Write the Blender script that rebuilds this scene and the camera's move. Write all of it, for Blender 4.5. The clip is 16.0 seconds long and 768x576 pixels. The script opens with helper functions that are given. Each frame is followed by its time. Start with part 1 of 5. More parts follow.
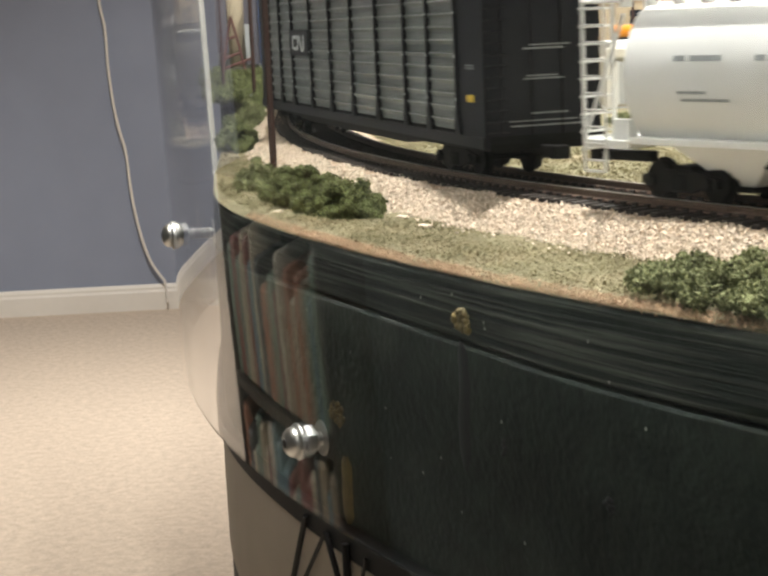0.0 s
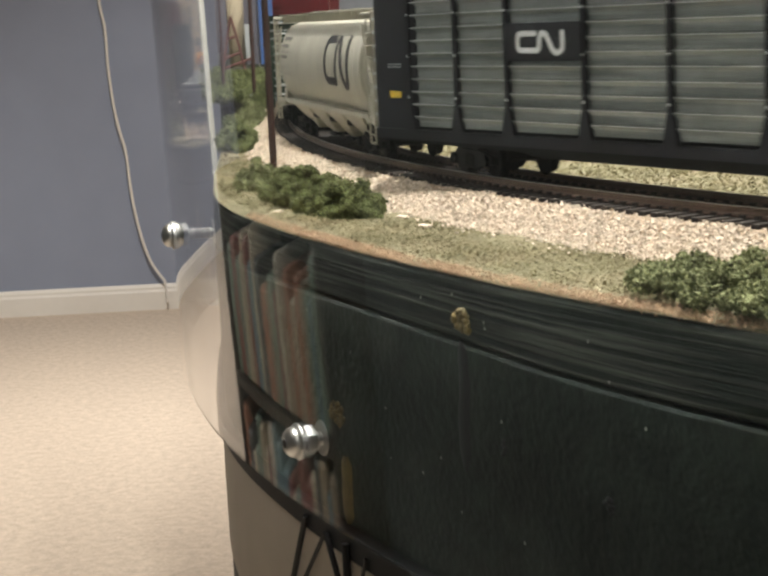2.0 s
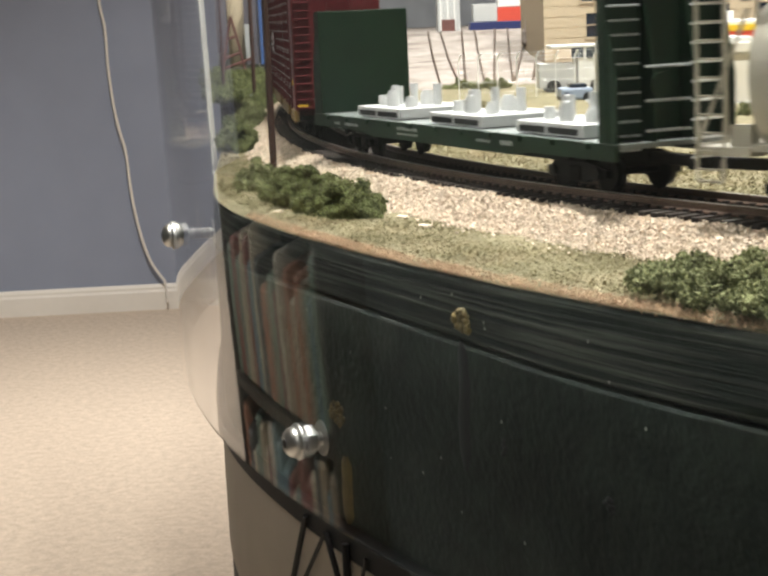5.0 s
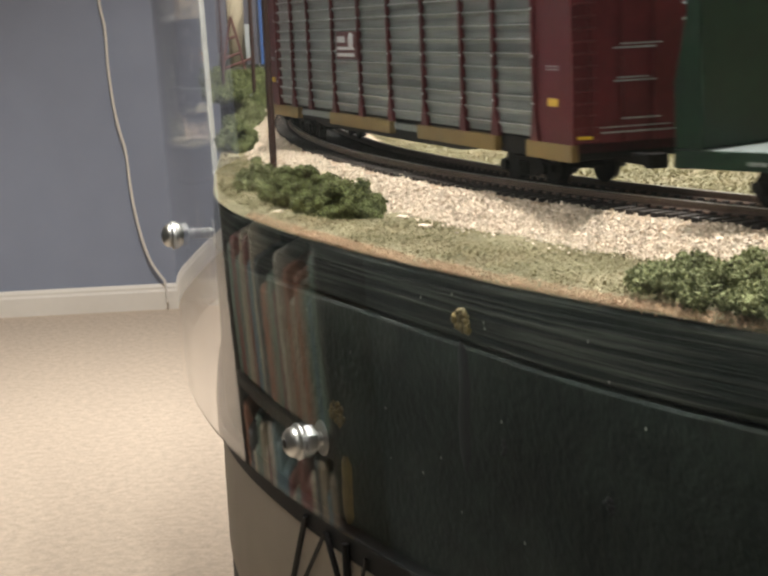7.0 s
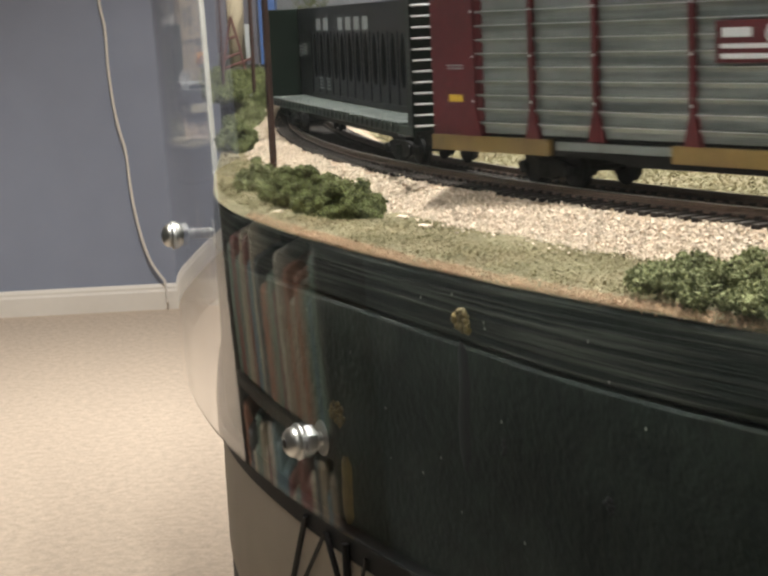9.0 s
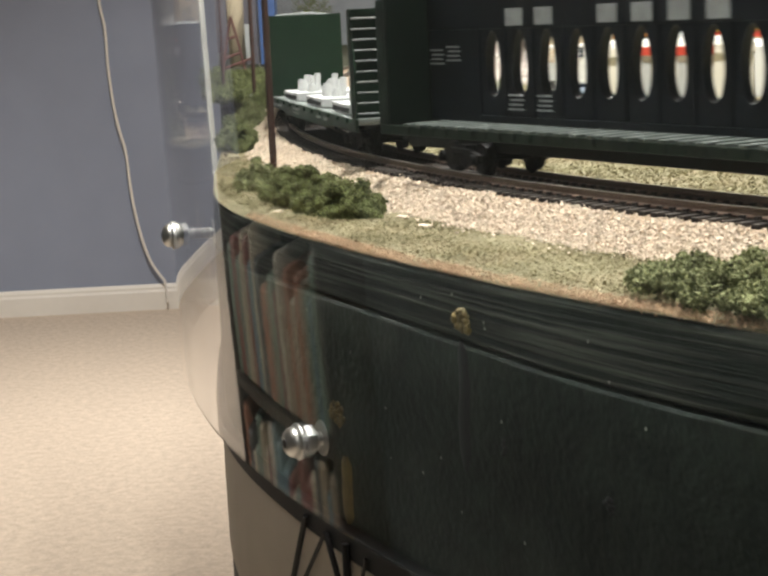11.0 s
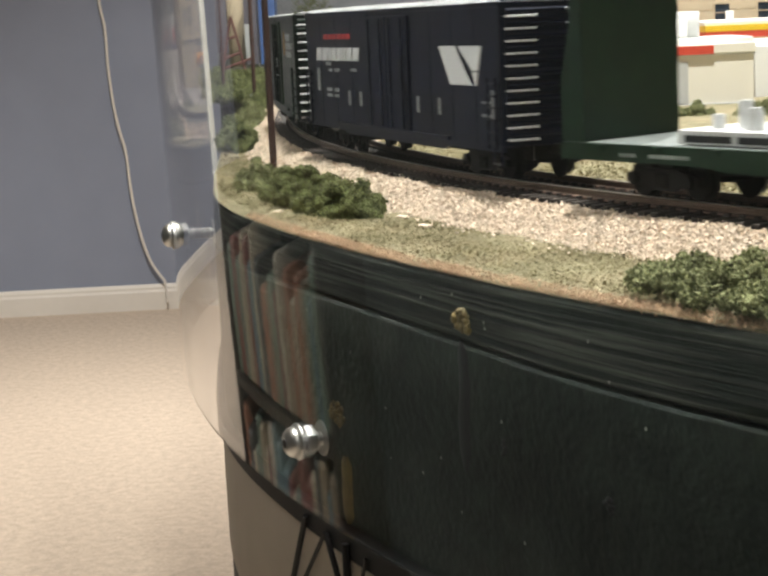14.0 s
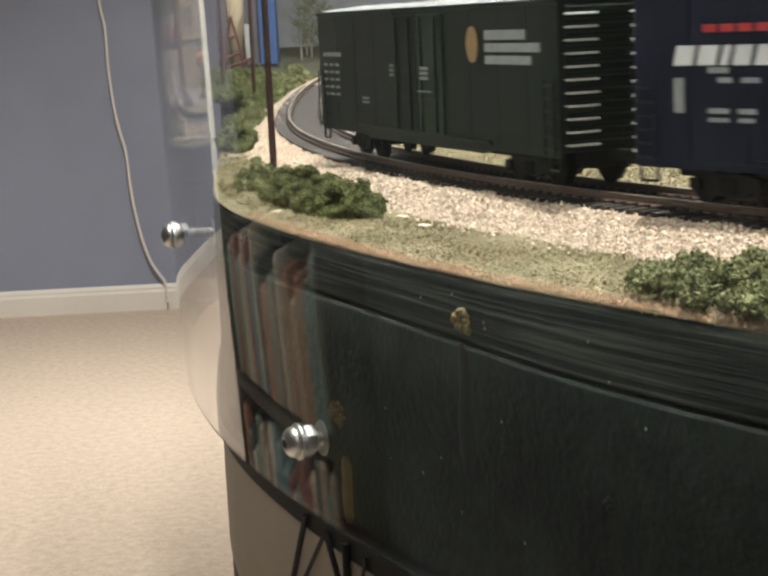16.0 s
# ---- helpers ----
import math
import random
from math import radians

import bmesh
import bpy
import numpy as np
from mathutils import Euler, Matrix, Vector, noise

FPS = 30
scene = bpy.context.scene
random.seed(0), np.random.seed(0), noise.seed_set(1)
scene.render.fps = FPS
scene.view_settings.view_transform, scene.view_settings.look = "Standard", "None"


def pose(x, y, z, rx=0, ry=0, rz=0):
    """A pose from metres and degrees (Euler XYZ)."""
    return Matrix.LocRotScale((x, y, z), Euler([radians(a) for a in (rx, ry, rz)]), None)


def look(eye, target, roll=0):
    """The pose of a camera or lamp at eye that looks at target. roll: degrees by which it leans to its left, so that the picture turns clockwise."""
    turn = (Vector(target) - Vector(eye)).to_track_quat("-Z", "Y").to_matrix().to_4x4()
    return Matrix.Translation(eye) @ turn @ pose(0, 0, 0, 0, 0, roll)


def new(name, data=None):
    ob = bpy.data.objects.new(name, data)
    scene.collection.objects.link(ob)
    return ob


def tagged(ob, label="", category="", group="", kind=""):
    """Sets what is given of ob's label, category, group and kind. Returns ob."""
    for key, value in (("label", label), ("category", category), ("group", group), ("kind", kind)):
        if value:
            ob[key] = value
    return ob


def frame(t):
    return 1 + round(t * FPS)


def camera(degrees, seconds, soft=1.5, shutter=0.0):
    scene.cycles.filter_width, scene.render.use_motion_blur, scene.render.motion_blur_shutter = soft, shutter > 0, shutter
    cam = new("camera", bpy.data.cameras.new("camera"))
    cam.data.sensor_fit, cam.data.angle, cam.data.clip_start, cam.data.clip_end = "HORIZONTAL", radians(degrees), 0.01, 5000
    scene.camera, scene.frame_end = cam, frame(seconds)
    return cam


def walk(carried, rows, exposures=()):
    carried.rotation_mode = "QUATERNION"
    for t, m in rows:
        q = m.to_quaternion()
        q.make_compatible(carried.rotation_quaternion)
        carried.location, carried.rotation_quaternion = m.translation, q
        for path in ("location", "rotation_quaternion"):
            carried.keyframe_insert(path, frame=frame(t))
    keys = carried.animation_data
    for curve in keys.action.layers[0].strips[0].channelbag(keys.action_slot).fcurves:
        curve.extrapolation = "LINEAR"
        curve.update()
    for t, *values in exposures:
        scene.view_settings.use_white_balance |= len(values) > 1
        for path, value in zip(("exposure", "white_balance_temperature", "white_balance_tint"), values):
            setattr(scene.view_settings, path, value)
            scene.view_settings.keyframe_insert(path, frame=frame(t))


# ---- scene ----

# ---- camera: stands still, close to the edge of the layout ----
RAIL = 1.0                     # height of the rail tops over the carpet
EYE = Vector((0.0, 0.0, RAIL + 0.04741))
FWD, RGT, DWN = Vector((0.0, 0.98620, -0.16554)), Vector((0.99897, -0.00752, -0.04481)), Vector((-0.04543, -0.16537, -0.98518))
cam = camera(27.02, 16.0, soft=2.7, shutter=0.5)
CAM = Matrix((RGT, -DWN, -FWD)).transposed().to_4x4()
CAM.translation = EYE
walk(cam, [(0, CAM), (16, CAM)])

# ---- world and lamps ----
world = bpy.data.worlds.new("room_air")
scene.world = world
world.use_nodes = True
world.node_tree.nodes["Background"].inputs[0].default_value = (0.9, 0.93, 1.0, 1)
world.node_tree.nodes["Background"].inputs[1].default_value = 0.02
scene.view_settings.exposure = 0.0


def lamp(name, place, aim, watts, size, colour=(1.0, 0.93, 0.82), spread=180):
    data = bpy.data.lights.new(name, "AREA")
    data.energy, data.shape, data.size, data.color, data.spread = watts, "DISK", size, colour, radians(spread)
    ob = new(name, data)
    ob.matrix_world = look(place, aim)
    return ob


lamp("layout_lamp", (0.072, 0.455, RAIL + 1.05), (0.072, 0.455, RAIL), 25, 0.05, (1.0, 0.982, 0.915))
lamp("layout_lamp", (0.34, 1.22, RAIL + 1.05), (0.32, 1.25, RAIL), 26, 0.07, (1.0, 0.982, 0.915))
lamp("layout_lamp", (-0.02, 1.9, RAIL + 1.05), (-0.02, 1.9, RAIL), 15, 0.07, (1.0, 0.982, 0.915))
lamp("room_fill", (-0.5, 4.15, 2.40), (-0.5, 4.25, 0), 39, 0.35, (1.0, 0.968, 0.915), 125)
# unseen lamp added to brighten the western carpet that the guard reflects
lamp("room_fill", (-3.6, 4.15, 2.40), (-3.6, 4.25, 0), 36, 0.35, (1.0, 0.955, 0.895), 125)
# unseen weak fill added behind the camera for fascia and wagon sides
lamp("room_fill", (0.9, -1.6, 2.40), (0.9, -1.6, 0), 5, 0.5, (1.0, 0.96, 0.9))


# ---- materials ----
def mat(name, colour, rough=0.6, metal=0.0, var=0.12, scale=40.0, bump=0.0, bscale=None, fine=6.0, spec=0.5, island=0.0, dirt_or_haze=None, coat=0.0):
    """A noise-varied surface: two scales of colour, fine relief, optional blotches of dirt colour or painted haze."""
    m = bpy.data.materials.new(name)
    m.use_nodes = True
    nt = m.node_tree
    N, L = nt.nodes, nt.links
    b = N["Principled BSDF"]
    b.inputs["Roughness"].default_value, b.inputs["Metallic"].default_value = rough, metal
    b.inputs["Specular IOR Level"].default_value = spec
    b.inputs["Coat Weight"].default_value = coat
    tc = N.new("ShaderNodeTexCoord")
    n1, n2 = N.new("ShaderNodeTexNoise"), N.new("ShaderNodeTexNoise")
    n1.inputs["Scale"].default_value, n2.inputs["Scale"].default_value = scale, scale * fine
    n1.inputs["Detail"].default_value = n2.inputs["Detail"].default_value = 4
    for n in (n1, n2):
        L.new(tc.outputs["Object"], n.inputs["Vector"])
    mix = N.new("ShaderNodeMix")
    mix.data_type = "FLOAT"
    mix.inputs[0].default_value = 0.45
    L.new(n1.outputs["Fac"], mix.inputs[2]), L.new(n2.outputs["Fac"], mix.inputs[3])
    ramp = N.new("ShaderNodeMapRange")
    ramp.inputs[1].default_value, ramp.inputs[2].default_value = 0.3, 0.7
    ramp.inputs[3].default_value, ramp.inputs[4].default_value = 1 - var, 1 + var
    L.new(mix.outputs[0], ramp.inputs[0])
    mul = N.new("ShaderNodeVectorMath")
    mul.operation = "SCALE"
    base = N.new("ShaderNodeRGB")
    base.outputs[0].default_value = (*colour, 1)
    out = base.outputs[0]
    if dirt_or_haze:
        dm, dn, dr = N.new("ShaderNodeMix"), N.new("ShaderNodeTexNoise"), N.new("ShaderNodeMapRange")
        dm.data_type = "RGBA"
        dn.inputs["Scale"].default_value, dn.inputs["Detail"].default_value = scale * 0.6, 6
        dr.inputs[1].default_value, dr.inputs[2].default_value, dr.inputs[4].default_value = 0.48, 0.72, dirt_or_haze[3]
        L.new(tc.outputs["Object"], dn.inputs["Vector"]), L.new(dn.outputs["Fac"], dr.inputs[0]), L.new(dr.outputs[0], dm.inputs[0])
        L.new(out, dm.inputs[6])
        dm.inputs[7].default_value = (*dirt_or_haze[:3], 1)
        out = dm.outputs[2]
    L.new(out, mul.inputs[0])
    fac = ramp.outputs[0]
    if island:
        g, r2, mm = N.new("ShaderNodeNewGeometry"), N.new("ShaderNodeMapRange"), N.new("ShaderNodeMath")
        mm.operation = "MULTIPLY"
        r2.inputs[3].default_value, r2.inputs[4].default_value = 1 - island, 1 + island
        L.new(g.outputs["Random Per Island"], r2.inputs[0]), L.new(r2.outputs[0], mm.inputs[0]), L.new(fac, mm.inputs[1])
        fac = mm.outputs[0]
    L.new(fac, mul.inputs["Scale"])
    L.new(mul.outputs[0], b.inputs["Base Color"])
    if bump:
        bp, n3 = N.new("ShaderNodeBump"), N.new("ShaderNodeTexNoise")
        n3.inputs["Scale"].default_value, n3.inputs["Detail"].default_value = bscale or scale * 8, 6
        bp.inputs["Strength"].default_value, bp.inputs["Distance"].default_value = 1.0, bump
        L.new(tc.outputs["Object"], n3.inputs["Vector"]), L.new(n3.outputs["Fac"], bp.inputs["Height"]), L.new(bp.outputs[0], b.inputs["Normal"])
    return m


def grain(m, stretch, strength, scale):
    """Adds long wood-like streaks to the relief of a material."""
    N, L = m.node_tree.nodes, m.node_tree.links
    tc, mp, n, bp = N.new("ShaderNodeTexCoord"), N.new("ShaderNodeMapping"), N.new("ShaderNodeTexNoise"), N.new("ShaderNodeBump")
    mp.inputs["Scale"].default_value = stretch
    n.inputs["Scale"].default_value, n.inputs["Detail"].default_value = scale, 8
    bp.inputs["Distance"].default_value = strength
    L.new(tc.outputs["UV"], mp.inputs[0]), L.new(mp.outputs[0], n.inputs["Vector"]), L.new(n.outputs["Fac"], bp.inputs["Height"])
    L.new(bp.outputs[0], N["Principled BSDF"].inputs["Normal"])
    mr, mx = N.new("ShaderNodeMapRange"), N.new("ShaderNodeMix")
    mr.inputs[1].default_value, mr.inputs[2].default_value = 0.47, 0.70
    mx.data_type = "RGBA"
    old = N["Principled BSDF"].inputs["Base Color"].links[0].from_socket
    L.new(n.outputs["Fac"], mr.inputs[0]), L.new(mr.outputs[0], mx.inputs[0]), L.new(old, mx.inputs[6])
    mx.inputs[7].default_value = (0.085, 0.09, 0.075, 1)
    L.new(mx.outputs[2], N["Principled BSDF"].inputs["Base Color"])
    return m


def specks(m, scale, size, share, colour):
    """Scattered dust specks on a material."""
    N, L = m.node_tree.nodes, m.node_tree.links
    tc, v, a, b, c, mx = N.new("ShaderNodeTexCoord"), N.new("ShaderNodeTexVoronoi"), N.new("ShaderNodeMath"), N.new("ShaderNodeMath"), N.new("ShaderNodeMath"), N.new("ShaderNodeMix")
    sep = N.new("ShaderNodeSeparateColor")
    v.inputs["Scale"].default_value = scale
    a.operation, b.operation, c.operation = "LESS_THAN", "LESS_THAN", "MULTIPLY"
    a.inputs[1].default_value, b.inputs[1].default_value = size, share
    mx.data_type = "RGBA"
    L.new(tc.outputs["Object"], v.inputs["Vector"]), L.new(v.outputs["Distance"], a.inputs[0]), L.new(v.outputs["Color"], sep.inputs[0]), L.new(sep.outputs[0], b.inputs[0])
    L.new(a.outputs[0], c.inputs[0]), L.new(b.outputs[0], c.inputs[1]), L.new(c.outputs[0], mx.inputs[0])
    base = N["Principled BSDF"].inputs["Base Color"]
    L.new(base.links[0].from_socket, mx.inputs[6])
    mx.inputs[7].default_value = (*colour, 1)
    L.new(mx.outputs[2], base)
    return m


def streaks(m, stretch, colour, low, high, share):
    """Long streaks of another colour along one axis of the thing: weathering, or painted sheen bands."""
    N, L = m.node_tree.nodes, m.node_tree.links
    tc, mp, n, mr, mx = N.new("ShaderNodeTexCoord"), N.new("ShaderNodeMapping"), N.new("ShaderNodeTexNoise"), N.new("ShaderNodeMapRange"), N.new("ShaderNodeMix")
    mp.inputs["Scale"].default_value = stretch
    n.inputs["Scale"].default_value, n.inputs["Detail"].default_value = 1.0, 5
    mr.inputs[1].default_value, mr.inputs[2].default_value, mr.inputs[4].default_value = low, high, share
    mx.data_type = "RGBA"
    base = N["Principled BSDF"].inputs["Base Color"]
    L.new(tc.outputs["Object"], mp.inputs[0]), L.new(mp.outputs[0], n.inputs["Vector"]), L.new(n.outputs["Fac"], mr.inputs[0])
    L.new(mr.outputs[0], mx.inputs[0]), L.new(base.links[0].from_socket, mx.inputs[6])
    mx.inputs[7].default_value = (*colour, 1)
    L.new(mx.outputs[2], base)
    return m


def glass(name, rough=0.0, tint=(0.97, 0.985, 1.0)):
    m = bpy.data.materials.new(name)
    m.use_nodes = True
    b = m.node_tree.nodes["Principled BSDF"]
    b.inputs["Base Color"].default_value = (*tint, 1)
    b.inputs["Transmission Weight"].default_value, b.inputs["Roughness"].default_value, b.inputs["IOR"].default_value = 1.0, rough, 1.49
    return m


M = dict(
    # for unseen walls, dark so that the guard reflects little light
    darkwall=mat("dark_reflection_wall", (0.042, 0.046, 0.044), 0.85, var=0.1, scale=2),
    wall=mat("blue_wall_paint", (0.245, 0.274, 0.352), 0.75, var=0.05, scale=1.2, bump=0.001, bscale=220),
    trim=mat("white_trim_paint", (0.72, 0.68, 0.62), 0.45, var=0.04, scale=5),
    carpet=mat("beige_carpet", (0.51, 0.42, 0.335), 0.95, var=0.22, scale=45, bump=0.0018, bscale=130, fine=3, spec=0.1),
    ceil=mat("ceiling_paint", (0.75, 0.74, 0.7), 0.9, var=0.03, scale=3),
    # pale blotches: dust, plus painted haze of the room reflected in the guard
    fascia=specks(mat("dark_green_fascia", (0.019, 0.027, 0.021), 0.6, var=0.6, scale=22, bump=0.0006, bscale=420, spec=0.2, dirt_or_haze=(0.11, 0.115, 0.09, 0.75)), 230, 0.10, 0.2, (0.3, 0.3, 0.27)),
    band=specks(grain(mat("dark_stained_plywood", (0.011, 0.015, 0.012), 0.7, var=0.45, scale=30, spec=0.15), (7.0, 330.0, 1.0), 0.0010, 2.2), 300, 0.12, 0.12, (0.28, 0.28, 0.25)),
    earth=mat("tan_earth", (0.49, 0.345, 0.225), 0.95, var=0.15, scale=120, bump=0.0008, bscale=900, spec=0.1),
    turf=mat("ground_turf", (0.235, 0.21, 0.13), 0.95, var=0.28, scale=70, bump=0.0012, bscale=1200, spec=0.1, dirt_or_haze=(0.31, 0.25, 0.16, 0.7)),
    tuft=mat("turf_flock", (0.25, 0.224, 0.13), 0.95, var=0.2, scale=60, spec=0.1, island=0.16, dirt_or_haze=(0.32, 0.25, 0.16, 0.7)),
    ballast=mat("buff_ballast", (0.63, 0.53, 0.42), 0.9, var=0.12, scale=200, spec=0.15, island=0.38),
    bed=mat("ballast_bed", (0.42, 0.32, 0.23), 0.95, var=0.3, scale=600, bump=0.001, bscale=1500, spec=0.1),
    tie=mat("dark_tie_plastic", (0.03, 0.022, 0.017), 0.65, var=0.3, scale=300, bump=0.0001),
    rail=mat("weathered_rail", (0.14, 0.095, 0.07), 0.45, 0.5, var=0.25, scale=90),
    railtop=mat("worn_rail_head", (0.45, 0.42, 0.38), 0.3, 0.9, var=0.15, scale=90),
    leaf=mat("green_foliage_clump", (0.13, 0.145, 0.058), 0.85, var=0.3, scale=160, bump=0.0008, bscale=1400, spec=0.15, island=0.45),
    leaf2=mat("olive_foliage_clump", (0.175, 0.185, 0.088), 0.85, var=0.3, scale=160, bump=0.0008, bscale=1400, spec=0.15, island=0.45),
    pole=mat("stained_brown_pole", (0.055, 0.022, 0.014), 0.65, var=0.25, scale=150, bump=0.0002),
    skirt=mat("pale_skirt_board", (0.68, 0.61, 0.53), 0.7, var=0.06, scale=8),
    black=mat("matt_black", (0.008, 0.008, 0.009), 0.6, var=0.2, scale=80),
    steel=mat("zinc_steel", (0.8, 0.8, 0.78), 0.32, 1.0, var=0.08, scale=400),
    acryl=glass("clear_acrylic"),
    edge=mat("frosted_acrylic_edge", (0.75, 0.74, 0.68), 0.35, var=0.1, scale=60),
    # level streaks paint the smeared bright and dark sheen of the panels
    silver=streaks(mat("galvanised_panel", (0.26, 0.285, 0.275), 0.38, 0.5, var=0.2, scale=45, bump=0.00012, bscale=900), (14.0, 1.0, 330.0), (0.10, 0.115, 0.115), 0.44, 0.62, 0.75),
    # pale colour for the overhead light that rib ledges would catch
    riblight=mat("painted_rib_highlight", (0.6, 0.63, 0.62), 0.3, 0.4, var=0.3, scale=120),
    charcoal=mat("charcoal_car_paint", (0.009, 0.010, 0.014), 0.5, var=0.25, scale=60, spec=0.3),
    maroon=mat("maroon_car_paint", (0.105, 0.014, 0.017), 0.45, var=0.25, scale=60, spec=0.3),
    ochre=mat("yellow_sill_paint", (0.22, 0.14, 0.035), 0.55, var=0.2, scale=70, dirt_or_haze=(0.12, 0.08, 0.04, 0.5)),
    yellow=mat("reflector_yellow", (0.75, 0.5, 0.03), 0.45, var=0.1, scale=100),
    cream=streaks(mat("weathered_cream_hopper", (0.43, 0.405, 0.325), 0.5, var=0.08, scale=50, dirt_or_haze=(0.28, 0.255, 0.2, 0.5)), (260.0, 1.0, 14.0), (0.22, 0.205, 0.165), 0.5, 0.75, 0.6),
    white=mat("white_plastic", (0.78, 0.78, 0.75), 0.45, var=0.04, scale=60),
    deck=mat("worn_grey_deck", (0.17, 0.19, 0.18), 0.55, var=0.2, scale=120),
    deckdim=mat("grimy_deck_riser", (0.10, 0.115, 0.105), 0.55, var=0.35, scale=150, spec=0.3),
    grey=mat("light_grey_plastic", (0.52, 0.53, 0.52), 0.5, var=0.08, scale=70),
    green=mat("dark_green_car_paint", (0.008, 0.026, 0.013), 0.42, var=0.25, scale=60, spec=0.3),
    bgreen=mat("blackish_green_car_paint", (0.005, 0.013, 0.008), 0.38, var=0.3, scale=60, spec=0.3),
    fadegreen=mat("faded_green_door_paint", (0.022, 0.042, 0.022), 0.5, var=0.3, scale=90, spec=0.3),
    bluish=mat("blue_black_car_paint", (0.004, 0.0065, 0.010), 0.4, var=0.3, scale=60, spec=0.3),
    navy=mat("navy_car_paint", (0.004, 0.007, 0.022), 0.4, var=0.25, scale=60, spec=0.3),
    roof=mat("galvanised_roof", (0.55, 0.57, 0.57), 0.4, 0.3, var=0.1, scale=60),
    mark=mat("white_marking", (0.72, 0.74, 0.74), 0.5, var=0.05, scale=200),
    casting=mat("white_casting", (0.6, 0.61, 0.6), 0.5, var=0.08, scale=90),
    markdim=mat("worn_white_marking", (0.30, 0.32, 0.32), 0.55, var=0.25, scale=300),
    red=mat("red_marking", (0.5, 0.03, 0.03), 0.5, var=0.08, scale=200),
    amber=mat("amber_marking", (0.33, 0.2, 0.07), 0.5, var=0.08, scale=200),
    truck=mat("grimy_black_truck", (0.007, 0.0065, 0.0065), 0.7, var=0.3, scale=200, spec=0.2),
    stone=mat("tan_stone_building", (0.46, 0.38, 0.26), 0.85, var=0.1, scale=30, bump=0.0006, bscale=300),
    pane=mat("dark_window", (0.02, 0.028, 0.04), 0.15, var=0.2, scale=50),
    station=mat("cream_station_wall", (0.8, 0.76, 0.66), 0.6, var=0.05, scale=30),
    orange=mat("orange_tank_paint", (0.75, 0.28, 0.02), 0.45, var=0.08, scale=60),
    signred=mat("red_fascia_paint", (0.6, 0.07, 0.04), 0.5, var=0.1, scale=40),
    blue=mat("blue_plastic", (0.06, 0.12, 0.3), 0.5, var=0.15, scale=40),
    yard=mat("grey_yard_gravel", (0.38, 0.335, 0.3), 0.95, var=0.4, scale=45, bump=0.003, bscale=200, spec=0.1, dirt_or_haze=(0.13, 0.10, 0.085, 0.9)),
    scrub=mat("dark_scrub", (0.07, 0.075, 0.05), 0.95, var=0.5, scale=60, bump=0.002, bscale=300, spec=0.1, dirt_or_haze=(0.16, 0.13, 0.1, 0.6)),
    rust=mat("rust_red_frame", (0.15, 0.06, 0.05), 0.7, var=0.2, scale=60),
    shelf=mat("brown_bookshelf", (0.03, 0.018, 0.011), 0.5, var=0.2, scale=10),
)


# ---- helpers ----
def box(bm, x0, x1, y0, y1, z0, z1):
    v = [bm.verts.new(p) for p in ((x0, y0, z0), (x1, y0, z0), (x1, y1, z0), (x0, y1, z0), (x0, y0, z1), (x1, y0, z1), (x1, y1, z1), (x0, y1, z1))]
    for f in ((0, 3, 2, 1), (4, 5, 6, 7), (0, 1, 5, 4), (1, 2, 6, 5), (2, 3, 7, 6), (3, 0, 4, 7)):
        bm.faces.new([v[i] for i in f])
    return v


def bbox(x0, x1, y0, y1, z0, z1, bev=0.0003):
    bm = bmesh.new()
    box(bm, x0, x1, y0, y1, z0, z1)
    bmesh.ops.bevel(bm, geom=bm.edges[:], offset=bev, segments=2, affect="EDGES", profile=0.6)
    return bm


def rod(bm, a, b, r, seg=10, r2=None):
    a, b = Vector(a), Vector(b)
    d = (b - a).normalized()
    u = d.orthogonal().normalized()
    w = d.cross(u)
    r2 = r if r2 is None else r2
    A = [bm.verts.new(a + r * (u * math.cos(t) + w * math.sin(t))) for t in (2 * math.pi * i / seg for i in range(seg))]
    B = [bm.verts.new(b + r2 * (u * math.cos(t) + w * math.sin(t))) for t in (2 * math.pi * i / seg for i in range(seg))]
    for i in range(seg):
        bm.faces.new((A[i], A[(i + 1) % seg], B[(i + 1) % seg], B[i]))
    bm.faces.new(A[::-1]), bm.faces.new(B)


def prism(bm, outline, y0, y1):
    """An outline of (x, z) drawn out from y0 to y1."""
    A, B = [bm.verts.new((x, y0, z)) for x, z in outline], [bm.verts.new((x, y1, z)) for x, z in outline]
    n = len(outline)
    for i in range(n):
        bm.faces.new((A[i], A[(i + 1) % n], B[(i + 1) % n], B[i]))
    bm.faces.new(A[::-1]), bm.faces.new(B)


def loft(bm, rings, closed=True, caps=True):
    V = [[bm.verts.new(p) for p in r] for r in rings]
    n = len(rings[0])
    for a, b in zip(V[:-1], V[1:]):
        for i in range(n if closed else n - 1):
            bm.faces.new((a[i], a[(i + 1) % n], b[(i + 1) % n], b[i]))
    if caps and closed:
        bm.faces.new(V[0][::-1]), bm.faces.new(V[-1])
    return V


def obj(name, bm, material, smooth=False):
    bmesh.ops.recalc_face_normals(bm, faces=bm.faces[:])
    me = bpy.data.meshes.new(name)
    bm.to_mesh(me)
    bm.free()
    me.materials.append(material)
    if smooth:
        me.shade_smooth()
    return new(name, me)


def part(name, bm, material, parent, label="", smooth=False):
    ob = obj(name, bm, material, smooth)
    ob.parent = parent
    if label:
        ob["label"] = label
    return ob


